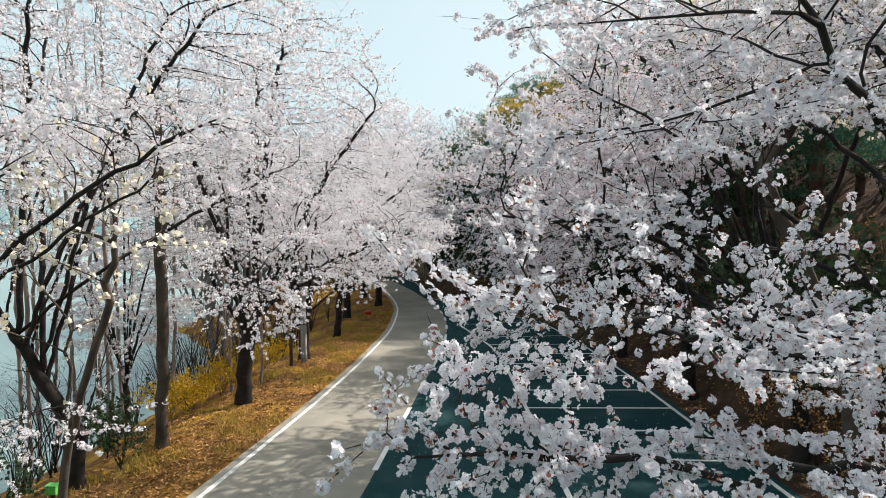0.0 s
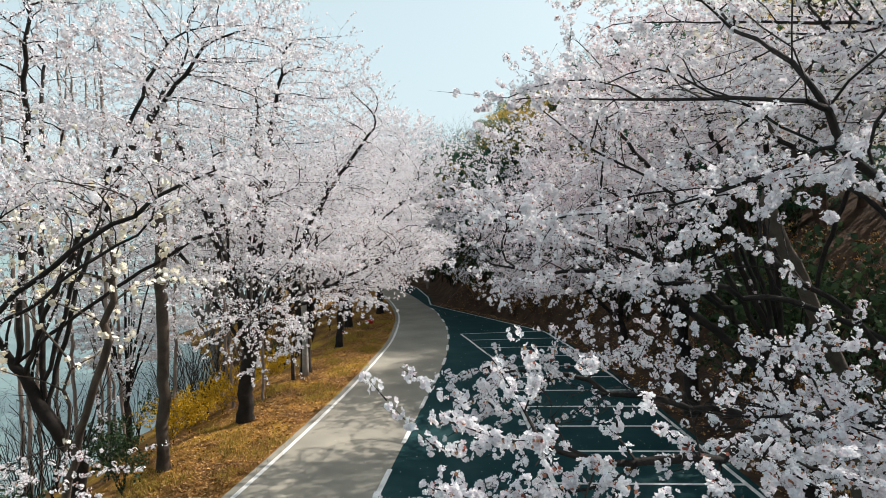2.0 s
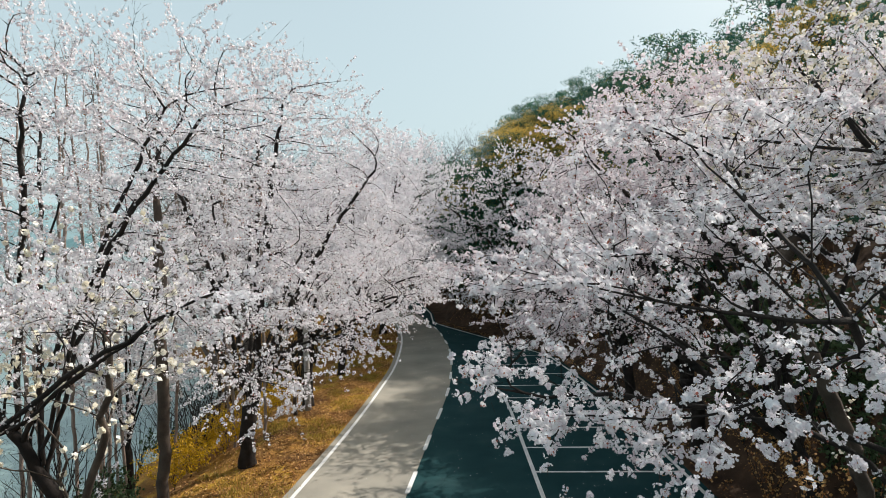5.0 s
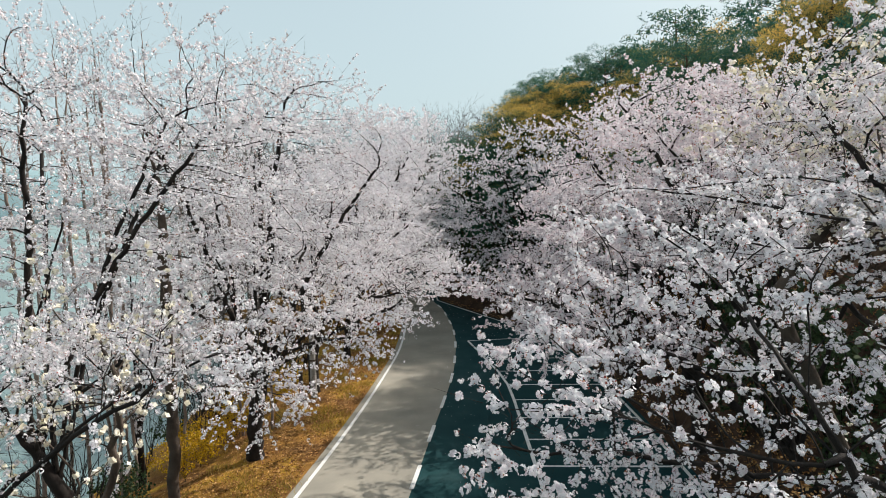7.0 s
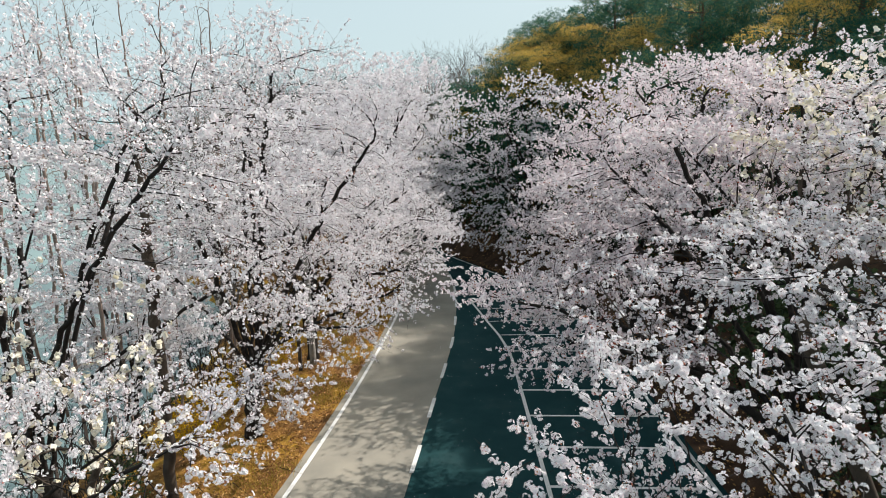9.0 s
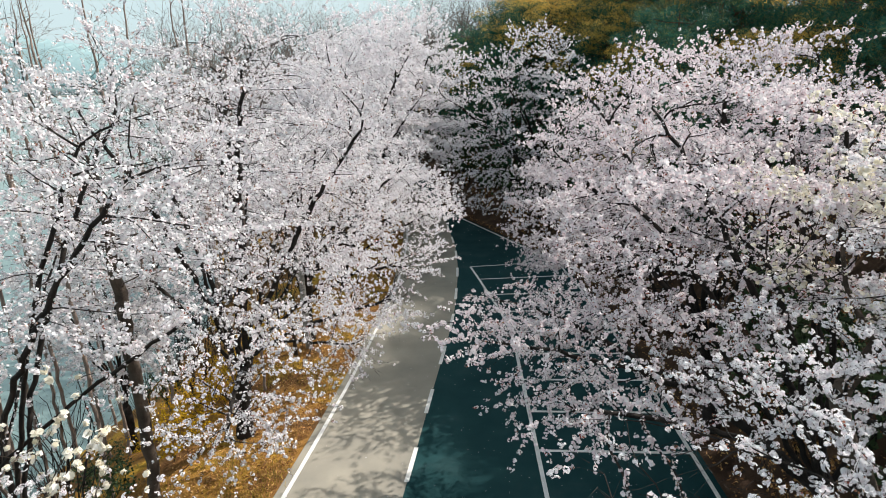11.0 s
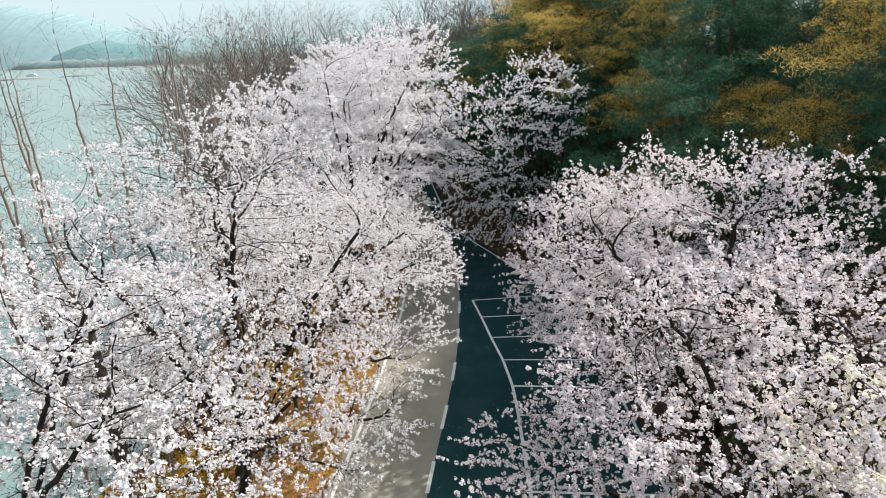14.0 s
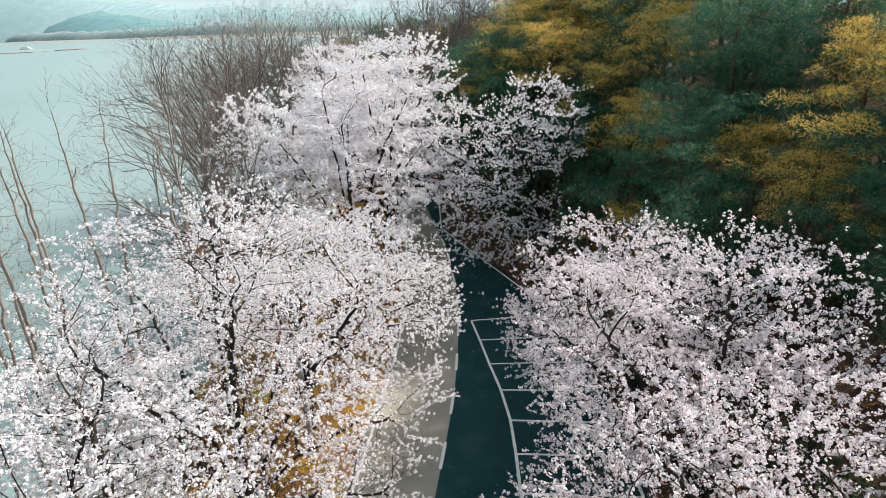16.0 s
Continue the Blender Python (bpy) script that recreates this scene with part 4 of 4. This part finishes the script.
# ---- bare trees ----
bare_tree("bare_tree", "tall straight bare tree with grey bark on the bank", 41, [[at(-8.1, 16.2), (-8.0, 16.2, 4), (-7.9, 16.1, 8.5), (-8.0, 16.2, 10.5)]], [(-8, 16.2, 9.4, 1.3, 1.3, 3.0)], 0.17, 240, 0.35, 0.5, per_tip=1)


def whip(x, y, top, seed):
    rng = np.random.default_rng(seed)
    dx, dy = rng.normal(0, 0.5, 2)
    bare_tree("bare_sapling", "slender leafless sapling rising above the blossom", seed, [[at(x, y), (x + dx * 0.3, y + dy * 0.3, top * 0.45), (x + dx, y + dy, top)]],
              [(x + dx * 0.7, y + dy * 0.7, top * 0.74, 0.9, 0.9, top * 0.30)], 0.065, 200, 0.32, 0.42, 0.8, 1, bark=M_BARK_PALE, tip=0.006, fine=0.012, twig_up=0.35)


for k, (x, y, top) in enumerate(((-12.6, 22.5, 14.8), (-11.6, 24.2, 15.6), (-13.8, 23.0, 14.4), (-10.6, 22.6, 15.2), (-9.0, 24.8, 14.6), (-14.6, 25.6, 15.0), (-7.6, 24.6, 13.8), (-13.2, 20.4, 14.2), (-15.4, 22.6, 14.6), (-10.0, 26.8, 15.8), (-16.2, 27.4, 15.2), (-11.0, 18.6, 13.2), (-13.6, 18.2, 12.6), (-14.8, 20.8, 13.4), (-12.2, 16.4, 12.0))):
    whip(x, y, top + 1.8, 60 + k)
wide = forked_tree("bare_tree", "spreading bare grey tree at the lake shore", 42, -17, 50, 4, 4.0, 5, 0.8, 0.15, up=0.06)
tall = forked_tree("bare_tree", "tall bare tree with upswept twigs at the lake shore", 43, -20, 62, 1, 7.5, 4, 0.75, 0.17, up=0.22, ratio=0.62)
for src, x, y, s, turn in ((wide, -20, 52, 1.05, 40), (wide, -21, 63, 1.2, 200), (tall, -24, 74, 1.15, 90), (wide, -30, 74, 1.2, 15), (wide, -29, 82, 1.3, 33), (wide, -23, 80, 1.25, 222), (wide, -17, 45, 0.95, 300), (wide, -34, 88, 1.3, 60), (wide, -19, 88, 1.2, 100),
                           (tall, -10, 94, 1.2, 30), (tall, -30, 96, 1.1, 150), (wide, -14, 97, 1.2, 75), (wide, -4, 92, 1.1, 15), (wide, 1, 86, 1.0, 280), (wide, 5, 94, 1.1, 175), (wide, 9, 84, 1.0, 200), (wide, 9.2, 53.5, 0.6, 20), (wide, 11.8, 54.5, 0.65, 110), (wide, 14.0, 69.0, 0.7, 200), (wide, 7.0, 76.0, 0.95, 90), (wide, 1.0, 73.0, 0.9, 330), (wide, -2.0, 79.0, 0.9, 60), (wide, -5.0, 87.0, 1.0, 160), (wide, 3.5, 83.0, 0.9, 130), (wide, 12.0, 78.0, 0.8, 230), (wide, -16, 76, 1.2, 50), (wide, -21, 84, 1.25, 5), (wide, -26, 90, 1.2, 95), (wide, -13, 90, 1.1, 240), (wide, -10, 100, 1.2, 300), (wide, -2, 97, 1.6, 20), (wide, 3, 101, 1.7, 140), (wide, 8, 98, 1.6, 260), (wide, -6, 105, 1.7, 80), (wide, 12, 103, 1.7, 200), (wide, 0, 108, 1.8, 310), (tall, -9.3, 77, 1.12, 10)):
    m = pose(x, y, gz(x, y) - 0.12, 0, 0, turn)
    s *= 1.5 if src is wide and x < -12 else 1.15
    copy_thing(src, m @ Matrix.Diagonal((s, s, s, 1)))


# ---- pines on the hill ----
def pine(name, label, seed, height, trunk, gold, pads, spread, fine=True):
    rng = np.random.default_rng(seed)
    lean = rng.normal(0, 0.35, 2)
    trunk_pts = [(0, 0, -0.3), (lean[0] * 0.4, lean[1] * 0.4, height * 0.4), (lean[0], lean[1], height * 0.75), (lean[0] * 1.1, lean[1] * 1.1, height * 0.97)]
    stems = [trunk_pts]
    centres = []
    for k in range(pads):
        f = ((k + rng.uniform(0, 0.8)) / pads) ** 0.75
        z = height * (0.30 + 0.66 * f)
        reach = spread * math.sqrt(max(0.04, 1 - ((f - 0.45) / 0.58) ** 2)) * rng.uniform(0.3, 1.08)
        a = k * 2.4 + rng.normal(0, 0.4)
        x, y = lean[0] * f + reach * math.cos(a), lean[1] * f + reach * math.sin(a)
        # the upper pads get the yellow that imitates sun on the crown
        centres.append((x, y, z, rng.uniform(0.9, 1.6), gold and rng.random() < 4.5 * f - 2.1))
        stems.append([(lean[0] * f, lean[1] * f, z - reach * 0.35), (x * 0.6, y * 0.6, z - 0.2), (x, y, z)])
    pos, par = grow(rng, stems, [(c[0], c[1], c[2], c[3], c[3], 0.4) for c in centres[:2]], 4, 0.4, 0.6)
    r = radii(pos, par, trunk, 0.02)
    tree = tagged(new(name), label, "tree", "pines on the hillside")
    part("trunk", limb_mesh("trunk", pos, par, r, M_BARK_PINE, fine=0.045), tree)
    # each pad is a handful of fuzzy puffs; the needles lie along the puffs' rounded tops
    green, gold_v = [], []
    for x, y, z, c, g in centres:
        for _ in range(5):
            o = np.array((x, y, z)) + rng.normal(size=3) * np.array((0.58, 0.58, 0.16)) * c
            rad = np.array((0.52, 0.52, 0.30)) * c * rng.uniform(0.7, 1.15)
            m = int((92 if fine else 26) * c * c)
            h = rng.uniform(-0.55, 1.0, m)
            a = rng.uniform(0, 2 * math.pi, m)
            q = np.sqrt(1 - h * h)
            u = np.stack([q * np.cos(a), q * np.sin(a), h], 1)
            p = o + u * rad * rng.uniform(0.7, 1.05, m)[:, None]
            nrm = u / rad + rng.normal(0, 0.55, (m, 3))
            nrm /= np.linalg.norm(nrm, axis=1)[:, None]
            side = np.cross(nrm, rng.normal(size=(m, 3)))
            side /= np.maximum(np.linalg.norm(side, axis=1), 1e-6)[:, None]
            d = np.cross(side, nrm) + nrm * 0.45
            ln = rng.uniform(0.11, 0.22, m)[:, None] * (1.0 if fine else 1.3)
            w = 0.017 if fine else 0.05
            v = np.stack([p - side * w, p + side * w, p + d * ln], 1)
            # painted sunlight: only the upper side of each puff turns yellow
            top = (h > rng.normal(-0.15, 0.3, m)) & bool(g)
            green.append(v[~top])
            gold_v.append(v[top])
    for sets, material, say in ((green, M_NEEDLE, "dark green needles"), (gold_v, M_NEEDLE_GOLD, "upper needles tinted sunlit yellow")):
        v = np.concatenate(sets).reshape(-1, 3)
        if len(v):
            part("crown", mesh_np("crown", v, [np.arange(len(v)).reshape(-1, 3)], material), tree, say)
    return tree


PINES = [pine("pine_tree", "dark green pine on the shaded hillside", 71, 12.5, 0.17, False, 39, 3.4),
         pine("pine_tree", "hillside pine with sunlit yellow tinted into its upper needles", 72, 12.0, 0.17, True, 39, 3.4),
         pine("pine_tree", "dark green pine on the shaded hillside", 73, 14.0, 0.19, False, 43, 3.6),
         pine("pine_tree", "hillside pine with sunlit yellow tinted into its upper needles", 74, 11.0, 0.16, True, 36, 3.4),
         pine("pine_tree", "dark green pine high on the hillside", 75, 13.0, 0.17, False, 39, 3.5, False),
         pine("pine_tree", "pine high on the hillside with a sunlit yellow tint on top", 76, 12.0, 0.17, True, 37, 3.5, False)]
rng_p = np.random.default_rng(77)
spots = []
for row_d, gap in ((3.4, 4.6), (7.0, 4.8), (11.0, 5.0), (15.5, 5.4), (20.5, 6.0)):
    y = 2.0 + rng_p.uniform(0, 3)
    while y < (104 if row_d < 12 else 84):
        yy = y + rng_p.normal(0, 0.6)
        base_x = float(lane_x(RIGHT_EDGE, min(yy, 100))) if yy > 40 else 8.2
        xx = base_x + row_d + rng_p.normal(0, 0.6)
        in_reach = xx - 1.4 < 0.74 * (yy + 1.0)
        if in_reach and xx > 1.0 and not (yy < 24 and row_d < 5) and not (38 < yy < 50 and row_d < 5):
            spots.append((xx, yy, row_d))
        y += gap * rng_p.uniform(0.85, 1.2)
for k, (x, y, d) in enumerate(spots):
    near_row = d < 12 and y < 62
    src = PINES[int(rng_p.choice(4, p=(0.42, 0.08, 0.42, 0.08) if d < 6 else (0.28, 0.24, 0.24, 0.24)))] if near_row else PINES[4 + int(rng_p.random() < 0.35)]
    s = rng_p.uniform(0.92, 1.2) * (0.96 if y > 44 else 0.70 if d < 8 else 0.92)
    copy_thing(src, pose(x, y, gz(x, y) - 0.1, 0, 0, rng_p.uniform(0, 360)) @ Matrix.Diagonal((s, s, s, 1)))
for k, (x, y) in enumerate(((11.9, 33.5), (17.0, 25.5), (15.5, 38.0), (19.0, 44.0), (22, 72), (16, 76))):
    PINES[k].matrix_basis = pose(x, y, gz(x, y) - 0.1, 0, 0, 60 * k)
for x, y, s, k in ((3.2, 60.5, 1.15, 1), (6.6, 58.0, 1.2, 3), (9.8, 60.0, 1.15, 1), (5.2, 64.5, 1.2, 3), (8.4, 66.5, 1.25, 1), (12.6, 57.0, 1.15, 3), (2.4, 68.5, 1.1, 1), (12.0, 64.5, 1.2, 0), (5.6, 71.0, 1.2, 3), (10.5, 72.0, 1.2, 2)):
    copy_thing(PINES[k], pose(x, y, gz(x, y) - 0.1, 0, 0, 37 * x) @ Matrix.Diagonal((s, s, s * (0.84 if x < 7 else 0.98), 1)))
for x, y, s, k in ((0.0, 75, 0.8, 5), (3.2, 78.5, 0.9, 4), (-1.5, 83, 0.85, 4), (6.5, 80, 0.9, 5), (2.0, 89, 1.0, 4), (-5.0, 92, 0.9, 5), (9.5, 78, 0.9, 4), (-8.5, 98, 1.0, 4), (0.5, 97, 1.0, 5), (6.0, 98, 1.0, 4), (13.5, 84, 1.0, 5), (12, 94, 1.0, 4), (9.4, 41.5, 0.62, 4), (10.2, 46.5, 0.7, 4), (9.0, 50.0, 0.62, 4), (12.2, 43.5, 0.7, 5), (11.6, 49.0, 0.72, 4)) + tuple((-16 + 4.3 * k, 104 + 7.0 * (k % 4) + 1.7 * (k % 3), 1.4, 4 + (k % 3 == 0)) for k in range(12)):
    copy_thing(PINES[k], pose(x, y, gz(x, y) - 0.1, 0, 0, 37 * x) @ Matrix.Diagonal((s, s, s, 1)))


# ---- shrubs on both banks ----
brush = shrub("bare_shrub", "leafless brown brush on the lakeside slope", 81, 3.2, 1.5, 11, 420, M_BARK)
brush.matrix_basis = pose(-11.8, 15.2, gz(-11.8, 15.2))
dark_brush = shrub("bare_shrub", "tangled dark brush at the foot of the hill", 82, 2.6, 1.6, 10, 260, M_BARK, M_DRY_LEAF, 0.06, 1, "shrubs under the trees")
dark_brush.matrix_basis = pose(10.6, 17.5, gz(10.6, 17.5))
evergreen = shrub("evergreen_shrub", "dark evergreen bush beside the trunks on the bank", 83, 2.0, 1.1, 8, 200, M_BARK, M_BUSH, 0.085, 1)
evergreen.matrix_basis = pose(-10.4, 17.4, gz(-10.4, 17.4))
forsythia = shrub("forsythia_bush", "forsythia bush covered in yellow flowers on the slope", 84, 1.7, 1.3, 12, 240, M_BARK_GREY, M_FORSYTHIA, 0.06, 1, "forsythia on the bank")
forsythia.matrix_basis = pose(-9.6, 20.2, gz(-9.6, 20.2))
rng_s = np.random.default_rng(88)
for x, y, s in ((-9.9, 22.2, 1.0), (-9.2, 24.2, 0.9), (-9.4, 26.2, 1.05), (-8.6, 28.4, 0.85), (-8.8, 31, 0.9), (-10.6, 24.5, 1.0)):
    copy_thing(forsythia, pose(x, y, gz(x, y), 0, 0, rng_s.uniform(0, 360)) @ Matrix.Diagonal((s, s, s, 1)))
for x, y, s in ((-11.6, 19.4, 0.9), (-11.0, 12.0, 0.8), (-12.6, 26, 1.0), (-9.6, 34.5, 0.9), (-9.9, 9.2, 0.7), (-9.4, 11.2, 0.9), (-10.2, 10.4, 1.0), (-8.6, 14.8, 0.8), (-9.0, 8.0, 0.8)):
    copy_thing(evergreen, pose(x, y, gz(x, y), 0, 0, rng_s.uniform(0, 360)) @ Matrix.Diagonal((s, s, s, 1)))
for k in range(84):
    y = rng_s.uniform(14, 84)
    x = float(lane_x(RIGHT_EDGE, y)) + 2.6 + rng_s.uniform(0, 4.8) ** 2
    s = rng_s.uniform(1.3, 2.5)
    copy_thing(evergreen, pose(x, y, gz(x, y), 0, 0, rng_s.uniform(0, 360)) @ Matrix.Diagonal((s, s, s, 1)))
for k in range(56):
    y = rng_s.uniform(9, 50)
    x = float(lane_x(LEFT_EDGE, y)) - rng_s.uniform(5.6, 12.0)
    s = rng_s.uniform(0.9, 1.7)
    copy_thing(brush, pose(x, y, gz(x, y) - 0.05, 0, 0, rng_s.uniform(0, 360)) @ Matrix.Diagonal((s, s, s, 1)))
for k in range(34):
    y = rng_s.uniform(3, 62)
    x = float(lane_x(RIGHT_EDGE, y)) + rng_s.uniform(1.6, 6.5)
    s = rng_s.uniform(0.6, 1.2)
    copy_thing(dark_brush, pose(x, y, gz(x, y), 0, 0, rng_s.uniform(0, 360)) @ Matrix.Diagonal((s, s, s, 1)))


for x, y, s, src in ((9.2, 3.6, 1.2, dark_brush), (10.4, 4.6, 1.2, evergreen), (11.2, 6.8, 1.4, evergreen), (9.4, 8.2, 1.1, dark_brush), (10.4, 9.4, 1.3, evergreen), (11.6, 11.4, 1.5, evergreen), (9.3, 11.6, 1.2, dark_brush), (10.6, 13.2, 1.3, evergreen), (9.3, 15.6, 1.1, dark_brush), (11.8, 15.4, 1.5, evergreen), (9.8, 1.4, 1.3, evergreen), (11.4, 2.4, 1.4, evergreen), (10.4, 19.4, 1.3, evergreen), (9.2, 6.2, 0.9, evergreen)):
    copy_thing(src, pose(x, y, gz(x, y), 0, 0, rng_s.uniform(0, 360)) @ Matrix.Diagonal((s, s, s, 1)))


# ---- fallen leaves, grass and petals ----
def scatter(name, label, category, n, xy, size, material, flat=0.35, seed=5, lift=0.012, blade=False):
    rng = np.random.default_rng(seed)
    p = xy(rng, n)
    n = len(p)
    z = np.where(p[:, 2] > 0.5, 0.0, ground_z(p[:, 0], p[:, 1])) + lift
    c = np.column_stack([p[:, :2], z])
    if blade:
        d = rng.normal(0, 0.45, (n, 3))
        d[:, 2] = 1
        side = np.column_stack([rng.normal(size=(n, 2)), np.zeros(n)])
        side /= np.linalg.norm(side, axis=1)[:, None]
        h = (size * rng.uniform(0.5, 1.3, n))[:, None]
        v = np.stack([c - side * 0.012, c + side * 0.012, c + d * h], 1).reshape(-1, 3)
        f = np.arange(3 * n).reshape(-1, 3)
    else:
        nrm = rng.normal(0, flat, (n, 3)) + np.array((0, 0, 1))
        nrm /= np.linalg.norm(nrm, axis=1)[:, None]
        u = np.cross(nrm, rng.normal(size=(n, 3)))
        u /= np.linalg.norm(u, axis=1)[:, None]
        w = np.cross(nrm, u)
        s = (size * rng.uniform(0.5, 1.2, n) / 2)[:, None]
        v = np.stack([c + u * s, c + w * s * 0.6 + nrm * s * 0.25, c - u * s, c - w * s * 0.6 + nrm * s * 0.25], 1).reshape(-1, 3)
        f = np.arange(4 * n).reshape(-1, 4)
    tagged(new(name, mesh_np(name, v, [f], material)), label, category, kind="stuff")


def verge(rng, n):
    y = 6 + 52 * rng.random(n) ** 1.4
    x = lane_x(LEFT_EDGE, y) - 0.45 - np.abs(rng.normal(0, 2.4, n))
    return np.column_stack([x, y, np.zeros(n)])


def hill_foot(rng, n):
    y = rng.uniform(4, 60, n)
    x = lane_x(RIGHT_EDGE, y) + 0.5 + np.abs(rng.normal(0, 3.0, n))
    return np.column_stack([x, y, np.zeros(n)])


def on_road(rng, n):
    y = 6 + 50 * rng.random(n) ** 1.3
    a, b = lane_x(LEFT_EDGE, y), lane_x(RIGHT_EDGE, y)
    x = a + (b - a) * np.where(rng.random(n) < 0.25, rng.random(n) ** 4, 0.2 + 0.8 * rng.random(n))
    return np.column_stack([x, y, np.ones(n)])


def tufts(rng, n):
    k = 70
    cy = 8 + 40 * rng.random(k)
    cx = lane_x(LEFT_EDGE, cy) - rng.uniform(0.6, 4.4, k)
    j = rng.integers(0, k, n)
    return np.column_stack([cx[j] + rng.normal(0, 0.28, n), cy[j] + rng.normal(0, 0.35, n), np.zeros(n)])


M_GRASS = leafy("dry_yellow_grass", [(0.0, (0.20, 0.17, 0.04)), (0.6, (0.42, 0.30, 0.06)), (1.0, (0.56, 0.40, 0.09))], 0.25)
scatter("fallen_leaves", "dry brown leaves strewn over the road bank", "leaves", 24000, verge, 0.11, M_DRY_LEAF, 0.4, 91, 0.02)
scatter("fallen_leaves", "dry leaves on the slope below the pines", "leaves", 7000, hill_foot, 0.12, M_DRY_LEAF, 0.4, 92, 0.02)
scatter("grass", "tufts of dry yellow grass on the road bank", "grass", 16000, tufts, 0.14, M_GRASS, seed=93, blade=True)
scatter("fallen_petals", "white petals scattered on the asphalt", "petals", 1500, on_road, 0.035, M_PETAL, 0.15, 94, 0.012)


# ---- posts and small things on the bank ----
def utility_pole(x, y):
    ob = tagged(new("utility_pole"), "slim grey concrete pole on the road bank", "pole")
    ob.location = (x, y, gz(x, y) - 0.1)
    part("shaft", bm_mesh("shaft", lathe([(0.17, 0), (0.16, 0.4), (0.12, 5.6), (0.10, 5.7)], 14), M_CONCRETE, True), ob)
    for z in (1.9, 4.6):
        b = part("band", bm_mesh("band", lathe([(0.155, 0), (0.165, 0.01), (0.16, 0.07), (0.15, 0.08)], 14), M_BARK_GREY), ob, "dark steel band")
        b.location = (0, 0, z)


def marker_post(x, y):
    ob = tagged(new("wooden_post"), "short square weathered post beside the pole", "post")
    ob.location = (x, y, gz(x, y) - 0.1)
    part("shaft", bm_mesh("shaft", box(0.16, 0.16, 1.6, 0, 0, 0.8, 0.012), M_BARK_GREY), ob)
    part("cap", bm_mesh("cap", box(0.2, 0.2, 0.06, 0, 0, 1.63, 0.012), M_CONCRETE), ob, "pale cap")


def red_tub(x, y):
    ob = tagged(new("tub"), "small bright red plastic tub among fallen leaves", "tub")
    ob.location = (x, y, gz(x, y))
    part("body", bm_mesh("body", lathe([(0.16, 0), (0.21, 0.02), (0.27, 0.26), (0.25, 0.30), (0.12, 0.34)], 20), M_RED, True), ob)
    part("rim", bm_mesh("rim", lathe([(0.27, 0.245), (0.29, 0.25), (0.29, 0.275), (0.265, 0.28)], 20), M_RED, True), ob)


def green_box(x, y):
    ob = tagged(new("green_box"), "small green plastic box on a post by the bank", "box")
    ob.location = (x, y, gz(x, y) - 0.05)
    part("post", bm_mesh("post", box(0.08, 0.08, 0.34, 0, 0, 0.17, 0.008), M_BARK_GREY), ob)
    part("box", bm_mesh("box", box(0.26, 0.22, 0.18, 0, 0, 0.42, 0.015), M_GREEN), ob)
    part("lid", bm_mesh("lid", box(0.29, 0.25, 0.04, 0, 0, 0.535, 0.012), M_GREEN), ob, "bright green lid")


utility_pole(-6.6, 28.3)
marker_post(-7.05, 27.6)
red_tub(-5.7, 47.0)
green_box(-8.9, 12.35)


# ---- the far shore ----
def boat(x, y, length):
    ob = tagged(new("boat"), "white tour boat moored near the far shore", "boat", "boats on the lake")
    ob.location = (x, y, WATER_Z)
    part("hull", bm_mesh("hull", box(length, length * 0.3, length * 0.12, 0, 0, length * 0.05, length * 0.03), M_LINE), ob)
    part("cabin", bm_mesh("cabin", box(length * 0.6, length * 0.24, length * 0.12, 0, 0, length * 0.16, length * 0.02), M_LINE), ob)


boat(-960, 1200, 24)
boat(-840, 1230, 22)
for x, y, r in ((-680, 980, 26), (-610, 1000, 18), (-740, 1000, 14)):
    bm = bmesh.new()
    bmesh.ops.create_icosphere(bm, subdivisions=3, radius=1.0)
    for v in bm.verts:
        v.co = Vector((v.co.x * r * 1.6, v.co.y * r * 0.5, v.co.z * 2.2)) * (1 + 0.2 * noise.noise(v.co * 2))
    islet = new("islet", bm_mesh("islet", bm, M_SAND, True))
    islet.location = (x, y, WATER_Z)
    tagged(islet, "low brown islet in the lake", "islet", kind="structure")
